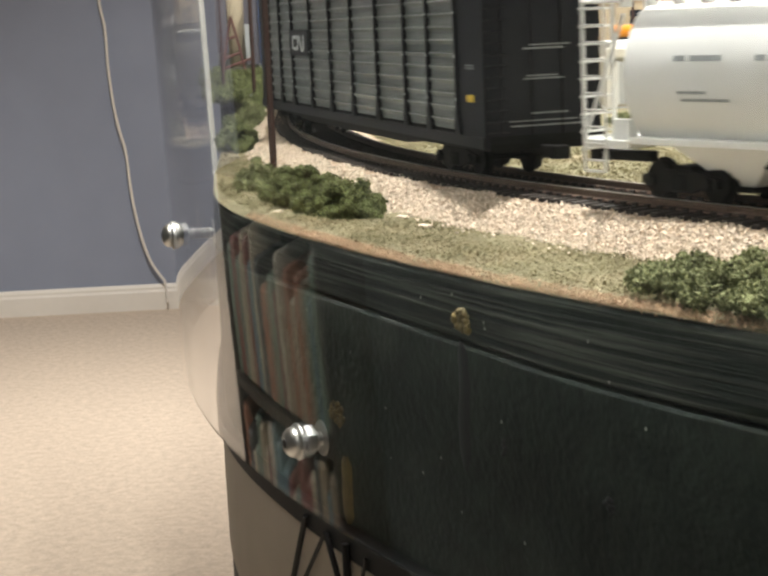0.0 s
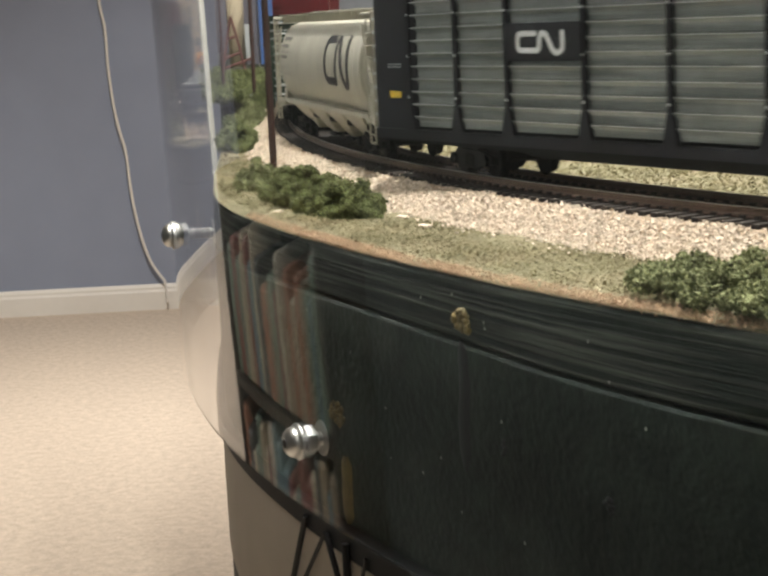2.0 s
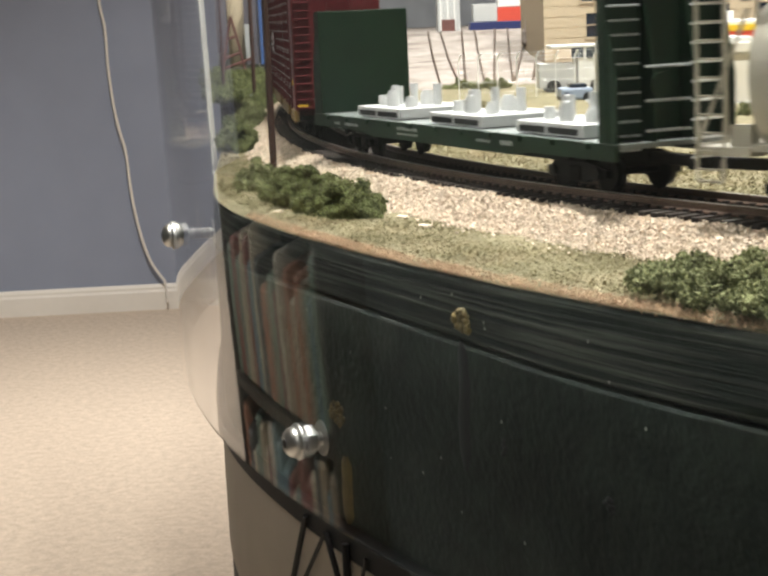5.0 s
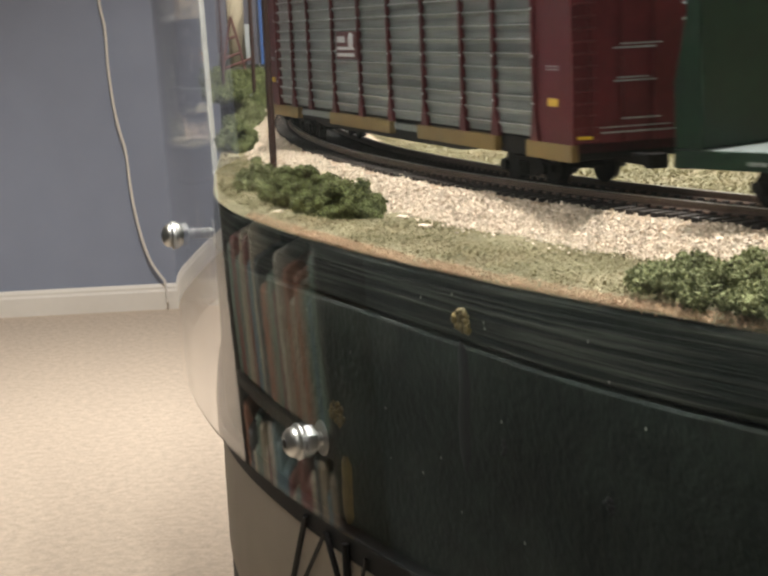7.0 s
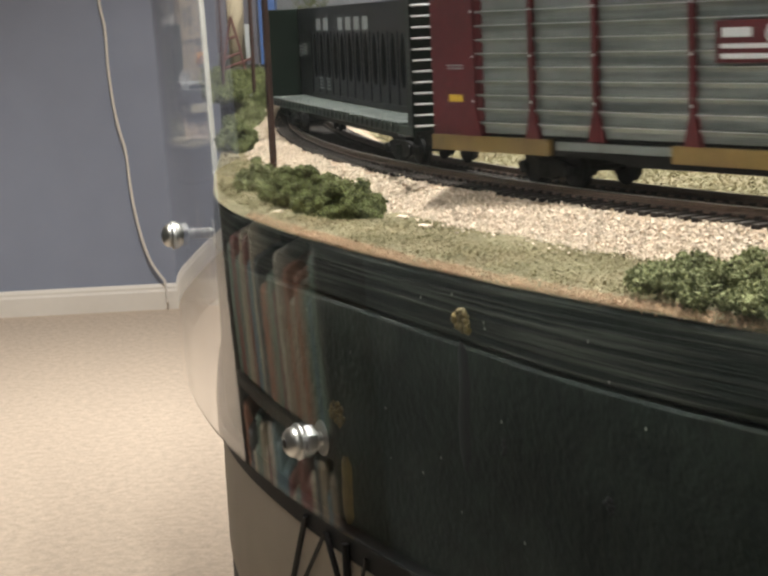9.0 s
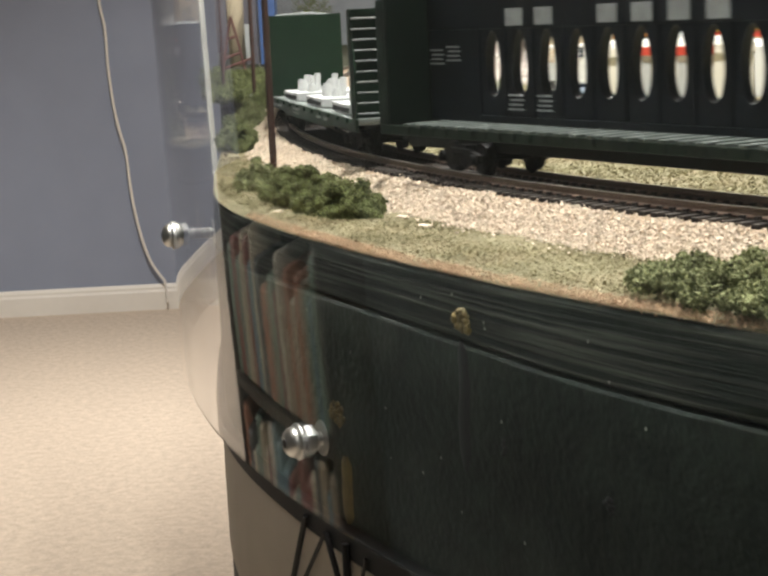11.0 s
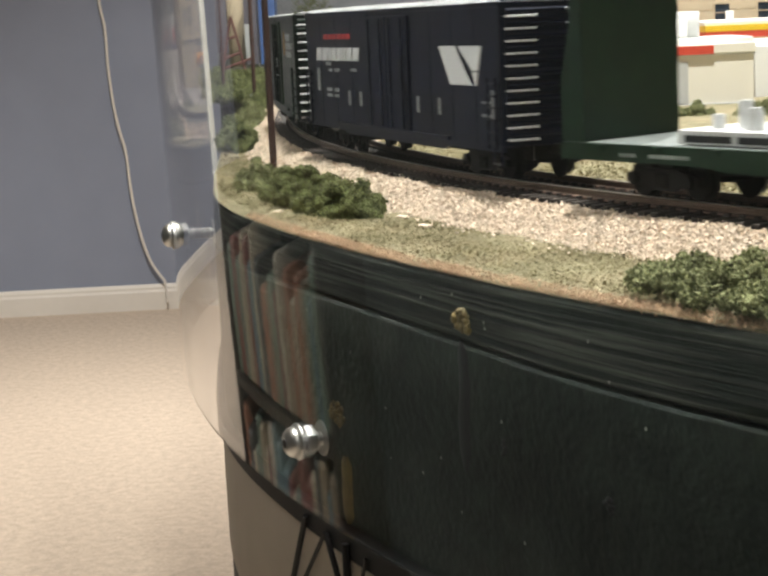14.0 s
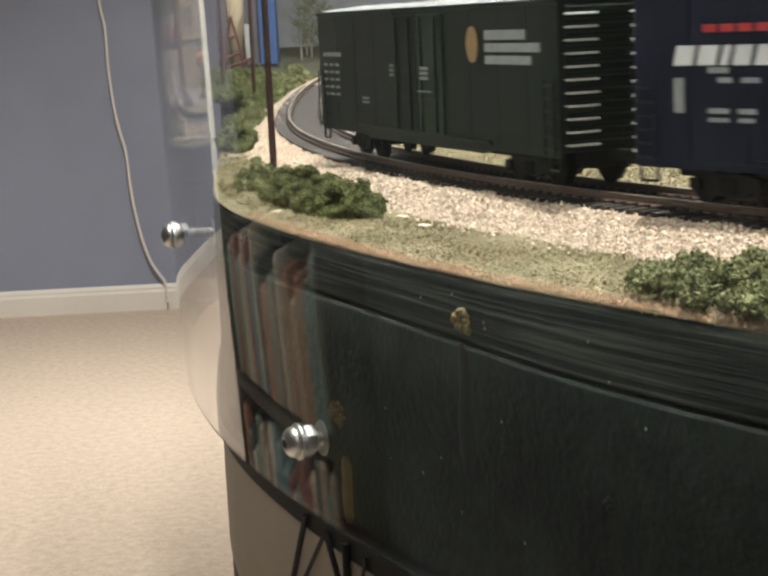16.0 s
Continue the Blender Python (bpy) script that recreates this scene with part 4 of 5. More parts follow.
def hopper(centre, paint, label, emblem_mat, detail=True):
    W, HALF = 0.0180, 0.0935
    w = wagon("covered_hopper_wagon", label, "railway wagon", centre, 0.063, HALF, 0.010)

    def ring(x, k=1.0, low=0.0150):
        pts = []
        for i in range(15):
            t = radians(-60 + 116 * i / 14)
            pts.append((W * k * (0.25 + 0.75 * math.cos(t)), 0.0310 + 0.0185 * math.sin(t)))
        pts = [(0.0090, low)] + [(a, max(z, low)) for a, z in pts] + [(0.0055, 0.0487)]
        return [(x, -a, z) for a, z in pts] + [(x, a, z) for a, z in pts[::-1]]
    bm = bmesh.new()
    loft(bm, [ring(x, k) for x, k in ((-0.0775, 0.93), (-0.0768, 0.985), (-0.0755, 1.0), (-0.04, 1.0), (0.0, 1.0), (0.04, 1.0), (0.0755, 1.0), (0.0768, 0.985), (0.0775, 0.93))])
    part("barrel", bm, paint, w, "rounded weathered barrel", True).data.set_sharp_from_angle(angle=radians(35))
    part("side_sill", bbox(-0.0775, 0.0775, -W + 0.0022, W - 0.0022, 0.0140, 0.0158), paint, w)
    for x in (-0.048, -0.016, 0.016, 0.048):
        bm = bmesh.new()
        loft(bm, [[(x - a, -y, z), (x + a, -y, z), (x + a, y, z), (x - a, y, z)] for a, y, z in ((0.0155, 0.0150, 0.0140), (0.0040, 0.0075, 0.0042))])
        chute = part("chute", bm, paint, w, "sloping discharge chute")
        part("gate", bbox(x - 0.0045, x + 0.0045, -0.009, 0.009, 0.0030, 0.0043), M["truck"], chute)
        # solid dark box put in for the shade between the chutes
        part("shade_box", bbox(x + 0.0100, x + 0.0220, -0.0120, 0.0120, 0.0090, 0.0138, 0.001), M["truck"], chute, "dark box standing in for the shade between chutes")
    bm = bmesh.new()
    for y in (-0.0125, 0.0125):
        box(bm, -0.088, 0.088, y - 0.0022, y + 0.0022, 0.0508, 0.0513)
    for i in range(19):
        x = -0.081 + i * 0.009
        for e in (-1, 1):
            prism(bm, [(x - 0.0003, 0.0478), (x + 0.0003, 0.0478), (x + 0.0006, 0.0508), (x - 0.0006, 0.0508)], min(e * 0.0104, e * 0.0146), max(e * 0.0104, e * 0.0146))
    part("running_board", bm, paint, w, "roof running board on brackets")
    for x in (-0.055, -0.018, 0.018, 0.055):
        bm = bmesh.new()
        rod(bm, (x, 0, 0.0480), (x, 0, 0.0520), 0.0075, 20, 0.0068)
        part("hatch", bm, paint, w, "round roof hatch")
    for e in (-1, 1):
        xe = e * (HALF - 0.001)
        bm = bmesh.new()
        prism(bm, [(e * 0.0762, 0.0470), (e * 0.0762, 0.0200), (e * 0.062, 0.0140), (e * 0.070, 0.0140)], -0.0110, 0.0110)
        part("end_slope", bm, paint, w)
        part("end_platform", bbox(*sorted((e * 0.0772, xe)), -0.0165, 0.0165, 0.0128, 0.0150), paint, w)
        bm = bmesh.new()
        for y in (-0.0165, -0.0060, 0.0060, 0.0165):
            rod(bm, (xe, y, 0.0118), (xe, y, 0.0505), 0.00055, 8)
            rod(bm, (e * 0.0778, y, 0.046), (xe, y, 0.0150), 0.0005, 8) if abs(y) > 0.01 else None
        for z in (0.0150, 0.0500):
            rod(bm, (xe, -0.0165, z), (xe, 0.0165, z), 0.0006, 8)
        rod(bm, (e * 0.0775, -0.0165, 0.0495), (xe, -0.0165, 0.0495), 0.0006, 8)
        part("end_frame", bm, paint, w)
        end_ladder(w, xe, -0.0165, -0.0060, 0.0100, 0.0500, 9, M["mark"] if detail else M["white"], e)
        ladder(w, *sorted((e * 0.0845, xe)), -0.0167, 0.0075, 0.0500, 10, paint, 0.0)
        bm = bmesh.new()
        box(bm, *sorted((e * 0.0780, e * 0.0840)), -0.0150, -0.0120, 0.0150, 0.0200)
        rod(bm, (e * 0.083, -0.004, 0.020), (e * 0.083, 0.006, 0.020), 0.0030, 14)
        part("brake_gear", bm, paint, w, "brake cylinder on the end platform")
        bm = bmesh.new()
        rod(bm, (xe, -0.0166, 0.0120), (xe, -0.0166, 0.0068), 0.0004, 6)
        rod(bm, (e * 0.0850, -0.0166, 0.0120), (e * 0.0850, -0.0166, 0.0068), 0.0004, 6)
        rod(bm, (xe, -0.0166, 0.0068), (e * 0.0850, -0.0166, 0.0068), 0.0004, 6)
        part("step", bm, paint, w)

    def side(z):
        t = math.asin(max(-1, min(1, (z - 0.0310) / 0.0185)))
        return -W * (0.25 + 0.75 * math.cos(t))
    if emblem_mat:
        emblem(w, side, 0.018, 0.059, 0.0245, 0.0425, 0.0029, emblem_mat)
        bm = bmesh.new()
        for x0, x1, z0, z1 in ((-0.071, -0.055, 0.0405, 0.0420), (-0.071, -0.058, 0.0375, 0.0390), (-0.071, -0.058, 0.0330, 0.0345), (-0.071, -0.056, 0.0355, 0.0358), (-0.071, -0.054, 0.0295, 0.0298), (-0.068, -0.052, 0.0265, 0.0268)):
            n = 1 if z1 - z0 < 0.001 else 6
            for i in range(n):
                a, b = x0 + (x1 - x0) * i / n, x0 + (x1 - x0) * (i + (0.72 if n > 1 else 1)) / n
                stroke(bm, [((a + b) / 2, z0), ((a + b) / 2, z1)], b - a, side)
        part("lettering", bm, mat("faded_grey_marking", (0.2, 0.19, 0.17), 0.6), w, "faded dark lettering bars")
    else:
        bm = bmesh.new()
        for i, (x0, x1, z0) in enumerate(((-0.06, -0.0565, 0.0345), (-0.055, -0.045, 0.0345), (-0.035, -0.032, 0.0345), (-0.059, -0.050, 0.0268), (-0.058, -0.043, 0.0250))):
            stroke(bm, [((x0 + x1) / 2, z0), ((x0 + x1) / 2, z0 + (0.0014 if i < 3 else 0.0007))], x1 - x0, side)
        part("lettering", bm, M["markdim"], w, "grey lettering bars")
    return w


def bulkhead_flat(centre, label):
    W, HALF = 0.0175, 0.1095
    w = wagon("bulkhead_flat_wagon", label, "railway wagon", centre, 0.078, HALF, 0.010)
    part("deck", bbox(-HALF, HALF, -W + 0.0004, W - 0.0004, 0.0128, 0.0142), M["deck"], w, "pale grey worn deck")
    for e in (-1, 1):
        bm = bmesh.new()
        prism(bm, [(-HALF, 0.0098), (-HALF, 0.0140), (HALF, 0.0140), (HALF, 0.0098), (0.062, 0.0096), (0.052, 0.0084), (-0.052, 0.0084), (-0.062, 0.0096)], min(e * (W - 0.0008), e * (W + 0.0004)), max(e * (W - 0.0008), e * (W + 0.0004)))
        sill = part("side_sill", bm, M["green"], w)
        bm = bmesh.new()
        for i in range(11):
            x = -0.095 + i * 0.019
            box(bm, x - 0.0015, x + 0.0015, min(e * (W + 0.0004), e * (W + 0.0012)), max(e * (W + 0.0004), e * (W + 0.0012)), 0.0124, 0.0138)
        part("stake_pocket", bm, M["green"], sill)
    bars(w, -W - 0.0004, [(x0 + 0.0019 * k, x0 + 0.0019 * k + 0.0013, z0, z1) for x0, n, z0, z1 in ((-0.030, 9, 0.0116, 0.0126), (-0.030, 9, 0.0101, 0.0107), (0.030, 5, 0.0110, 0.0118), (0.046, 4, 0.0108, 0.0121), (-0.088, 3, 0.0110, 0.0119), (-0.078, 7, 0.0110, 0.0119)) for k in range(n)], M["markdim"], "lettering", "worn lettering bars on the sill")
    part("centre_sill", bbox(-0.09, 0.09, -0.006, 0.006, 0.0062, 0.0126), M["truck"], w)
    for e in (-1, 1):
        xi, xo = e * (HALF - 0.0085), e * HALF
        part("bulkhead", bbox(*sorted((xi, xi + e * 0.0016)), -W, W, 0.0142, 0.0512, 0.0004), M["green"], w, "dark green plate bulkhead")
        bm = bmesh.new()
        for y in (-W + 0.0004, -0.006, 0.006, W - 0.0004):
            prism(bm, [(xi + e * 0.0016, 0.0505), (xi + e * 0.0036, 0.0505), (xo, 0.0300), (xo, 0.0142), (xi + e * 0.0016, 0.0142)], y - 0.0004, y + 0.0004)
        box(bm, *sorted((xi + e * 0.0010, xi + e * 0.0040)), -W, W, 0.0500, 0.0514)
        part("brace", bm, M["green"], w)
        part("side_plate", bbox(*sorted((xi, xi + e * 0.0045)), -W - 0.0003, -W + 0.0006, 0.0142, 0.0512, 0.0002), M["green"], w)
        end_ladder(w, xi + e * 0.0045, -W + 0.0004, -W + 0.0085, 0.0105, 0.0500, 11, M["markdim"], e)
        bm = bmesh.new()
        for z in (0.0170, 0.0245, 0.0330):
            rod(bm, (xo, -W + 0.0085, z), (xo, 0.004, z), 0.0004, 6)
        part("grab_iron", bm, M["markdim"], w, "white grab irons")
        bm = bmesh.new()
        rod(bm, (xo + e * 0.0005, -0.0050, 0.0285), (xo + e * 0.0012, -0.0050, 0.0285), 0.0030, 18)
        part("brake_wheel", bm, M["green"], w, "dark brake wheel")
    for u in (-0.052, 0.010, 0.070):
        slab = part("pallet", bbox(u - 0.019, u + 0.019, -0.0155, 0.0125, 0.0146, 0.0180), M["casting"], w, "white casting slab strapped to the deck")
        bars(slab, -0.0155, [(u - 0.0165, u - 0.002, 0.0151, 0.0168), (u + 0.000, u + 0.0165, 0.0151, 0.0168)], M["black"], "slot", "dark fork slot")
        for i, (dx, y, h, r) in enumerate(((-0.0080, -0.004, 0.0075, 0.0016), (-0.0045, -0.007, 0.0080, 0.0017), (0.0005, -0.010, 0.0050, 0.0026), (0.0050, -0.004, 0.0090, 0.0016), (0.0085, 0.003, 0.0085, 0.0017), (-0.0120, -0.0085, 0.0040, 0.0019), (0.011, -0.008, 0.0030, 0.0024), (0.0, 0.003, 0.0045, 0.003))):
            bm = bmesh.new()
            rod(bm, (u + dx, y, 0.0178), (u + dx, y, 0.0180 + 0.85 * h), 0.85 * r, 16, 0.82 * r)
            if r > 0.0022:
                rod(bm, (u + dx, y, 0.0180 + 0.85 * h), (u + dx, y, 0.0190 + 0.85 * h), r * 0.6, 14)
            part("boss", bm, M["casting"], slab, "round white casting boss")
    return w


def centrebeam(centre, label):
    W, HALF = 0.0175, 0.1330
    w = wagon("centrebeam_wagon", label, "railway wagon", centre, 0.094, HALF, 0.010)
    part("centre_sill", bbox(-HALF, HALF, -0.007, 0.007, 0.0066, 0.0128), M["truck"], w)
    for e in (-1, 1):
        part("side_sill", bbox(-HALF, HALF, *sorted((e * (W - 0.001), e * W)), 0.0112, 0.0142), M["bgreen"], w)
    for i in range(33):
        x = -0.118 + i * 0.0072
        slat = part("deck_slat", bbox(x, x + 0.0030, -W - 0.0006, W + 0.0006, 0.0140, 0.0150), M["deckdim"], w, "pale worn deck riser")
        bm = bmesh.new()
        box(bm, x + 0.0008, x + 0.0030, -W - 0.0004, W + 0.0004, 0.0118, 0.0139)
        part("bracket", bm, M["bgreen"], slat)
    # centre wall with upright oval openings
    bm = bmesh.new()
    pitch, n = 0.0140, 14
    oz, hw, hh = 0.0329, 0.0039, 0.0099
    for i in range(n):
        cx = (i - (n - 1) / 2) * pitch
        for y in (-0.0016, 0.0016):
            outer, inner = [], []
            for k in range(32):
                t = 2 * math.pi * k / 32
                c, s = math.cos(t), math.sin(t)
                f = min(pitch / 2 / max(abs(c), 1e-6), 0.0165 / max(abs(s), 1e-6))
                outer.append(bm.verts.new((cx + c * f, y, oz + s * f)))
                inner.append(bm.verts.new((cx + hw * c * (1 - 0.16 * s), y, oz + hh * s)))
            for k in range(32):
                bm.faces.new((outer[k], outer[(k + 1) % 32], inner[(k + 1) % 32], inner[k]))
            if y < 0:
                keep = inner
            else:
                for k in range(32):
                    bm.faces.new((keep[k], keep[(k + 1) % 32], inner[(k + 1) % 32], inner[k]))
    E = n * pitch / 2
    bmesh.ops.remove_doubles(bm, verts=bm.verts[:], dist=1e-7)
    part("centre_wall", bm, M["bluish"], w, "dark centre partition with upright oval openings")
    part("top_chord", bbox(-HALF + 0.006, HALF - 0.006, -0.0020, 0.0020, 0.0432, 0.0540), M["bluish"], w)
    part("bottom_chord", bbox(-E, E, -0.0022, 0.0022, 0.0150, 0.0171), M["bluish"], w)
    for e in (-1, 1):
        part("end_web", bbox(*sorted((e * E, e * (HALF - 0.006))), -0.0016, 0.0016, 0.0150, 0.0500), M["bluish"], w)
    for i in range(n + 1):
        x = (i - n / 2) * pitch
        bm = bmesh.new()
        prism(bm, [(x - 0.0006, 0.0152), (x + 0.0006, 0.0152), (x + 0.0006, 0.050), (x - 0.0006, 0.050)], -0.0020, 0.0020)
        part("stiffener", bm, M["bluish"], w)
    # plain blocks where the owner's name stands, and small lettering bars
    bars(w, -0.0020, [(-0.0830 + 0.0147 * i, -0.0830 + 0.0147 * i + 0.0085, 0.0440, 0.0490) for i in (0, 1, 3, 4, 5, 6)], M["markdim"], "name_blocks", "plain pale blocks of the painted name")
    rows = []
    for x0, z0 in ((-0.1262, 0.0325), (-0.1165, 0.0335), (-0.083, 0.0190), (-0.0685, 0.0190)):
        rows += [(x0 + 0.0006 * (k % 3), x0 + 0.008 - 0.0006 * (k % 2), z0 + 0.0014 * k, z0 + 0.0014 * k + 0.0006) for k in range(4)]
    bars(w, -0.0018, rows, M["markdim"])
    for e in (-1, 1):
        xi = e * (HALF - 0.006)
        part("bulkhead", bbox(*sorted((xi, xi + e * 0.0014)), -W, W, 0.0142, 0.0540, 0.0004), M["bgreen"], w, "dark end bulkhead")
        bm = bmesh.new()
        for y in (-W + 0.0005, -0.006, 0.006, W - 0.0005):
            box(bm, *sorted((xi + e * 0.0014, e * HALF)), y - 0.0005, y + 0.0005, 0.0142, 0.0535)
        part("brace", bm, M["bgreen"], w)
        end_ladder(w, e * HALF, -W + 0.0008, -0.006, 0.0130, 0.0530, 12, M["mark"] if e == 1 else M["bgreen"], e)
    return w


def boxcar(centre, paint, label, half, style):
    W, EAVE = 0.0175, 0.0507
    w = wagon("box_wagon", label, "railway wagon", centre, 0.064, half, 0.010)
    bm = bmesh.new()
    box(bm, -half + 0.0010, half - 0.0010, -W + 0.0006, W - 0.0006, 0.0105, EAVE)
    part("body", bm, paint, w)
    for e in (-1, 1):
        panels = 8
        door = (-0.020, 0.020)
        for a0, a1 in ((-half + 0.0006, door[0]), (door[1], half - 0.0006)):
            for k in range(panels // 2):
                a, b = a0 + (a1 - a0) * k / (panels // 2), a0 + (a1 - a0) * (k + 1) / (panels // 2)
                part("side_sheet", bbox(a + 0.00012, b - 0.00012, *sorted((e * (W - 0.0008), e * (W - 0.0001))), 0.0108, EAVE - 0.0012, 0.0001), paint, w)
        m = (door[0] + door[1]) / 2
        for a, b in ((door[0], m), (m, door[1])):
            faded = style == "faded" and a == m
            dr = part("door", bbox(a + 0.0003, b - 0.0003, *sorted((e * (W - 0.0006), e * (W + 0.0007))), 0.0118, EAVE - 0.0022, 0.0003), M["fadegreen"] if faded else paint, w, "faded paler plug door leaf" if faded else "plug door leaf")
            bm = bmesh.new()
            for x in (a + 0.0045, b - 0.0045):
                rod(bm, (x, e * (W + 0.0011), 0.0125), (x, e * (W + 0.0011), EAVE - 0.003), 0.00035, 6)
            for z in (0.022, 0.031, 0.040):
                box(bm, a + 0.001, b - 0.001, *sorted((e * (W + 0.0006), e * (W + 0.0010))), z, z + 0.0006)
            part("lock_rod", bm, paint, dr)
        part("door_rail", bbox(-0.052, 0.052, *sorted((e * (W - 0.0006), e * (W + 0.0009))), 0.0108, 0.0120, 0.0002), paint, w)
        bm = bmesh.new()
        prism(bm, [(-half + 0.001, 0.0092), (-half + 0.001, 0.0108), (half - 0.001, 0.0108), (half - 0.001, 0.0092), (0.05, 0.0090), (0.045, 0.0078), (-0.045, 0.0078), (-0.05, 0.0090)], min(e * (W - 0.0016), e * (W - 0.0004)), max(e * (W - 0.0016), e * (W - 0.0004)))
        part("side_sill", bm, paint, w)
        part("eave_rail", bbox(-half + 0.0006, half - 0.0006, *sorted((e * (W - 0.0010), e * (W + 0.0003))), EAVE - 0.0012, EAVE + 0.0002, 0.0002), paint, w)
    part("centre_sill", bbox(-half * 0.95, half * 0.95, -0.006, 0.006, 0.0060, 0.0106), M["truck"], w)
    for e in (-1, 1):
        xs = e * (half - 0.0010)
        part("end_wall", bbox(*sorted((xs, xs + e * 0.0006)), -W + 0.0006, W - 0.0006, 0.0108, EAVE + 0.0008, 0.0002), paint, w)
        for k in range(11):
            z = 0.0142 + k * 0.0034
            bm = bmesh.new()
            loft(bm, [[(xs + e * (0.0005 + d), y, z + dz) for d, dz in ((0, -0.0011), (0.0010, -0.0003), (0.0010, 0.0003), (0, 0.0011))] for y in (-W + 0.002, W - 0.002)])
            part("end_rib", bm, paint, w)
        end_ladder(w, xs + e * 0.0012, -W + 0.0016, -W + 0.0105, 0.0110, 0.0485, 11, M["mark"], e)
        ladder(w, *sorted((e * (half - 0.0075), e * (half - 0.0020))), -W, 0.0100, 0.0300, 6, paint, -0.0010, "side_ladder")
        bm = bmesh.new()
        rod(bm, (xs + e * 0.0018, 0.006, 0.030), (xs + e * 0.0030, 0.006, 0.030), 0.0036, 18)
        part("brake_wheel", bm, M["truck"], w)
        bm = bmesh.new()
        for dx in (0.002, 0.0075):
            rod(bm, (e * (half - dx), -W + 0.0006, 0.0100), (e * (half - dx), -W + 0.0006, 0.0058), 0.0004, 6)
        rod(bm, (e * (half - 0.002), -W + 0.0006, 0.0058), (e * (half - 0.0075), -W + 0.0006, 0.0058), 0.0004, 6)
        part("step", bm, paint, w)
    bm = bmesh.new()
    loft(bm, [[(x, y, z) for y, z in ((-W - 0.0002, EAVE + 0.0001), (-W * 0.5, EAVE + 0.0010), (0, EAVE + 0.0017), (W * 0.5, EAVE + 0.0010), (W + 0.0002, EAVE + 0.0001), (0, EAVE - 0.0002))] for x in (-half, half)])
    roof = part("roof", bm, M["roof"], w, "pale galvanised peaked roof")
    bm = bmesh.new()
    for k in range(13):
        x = -half + half * 2 * (k + 0.5) / 13
        for e in (-1, 1):
            rod(bm, (x, e * W, EAVE + 0.0003), (x, 0, EAVE + 0.0018), 0.00035, 6)
    part("roof_rib", bm, M["roof"], roof)
    return w


# ---- the model town and yard behind the track: (x0, x1, z0, z1) rectangles over the rail tops at a depth y ----
def blocks(parent, name, rows, y0, y1, material, label="", bev=0.0006):
    for x0, x1, z0, z1 in rows:
        part(name, bbox(x0, x1, y0, y1, RAIL + z0, RAIL + z1, bev), material, parent, label)


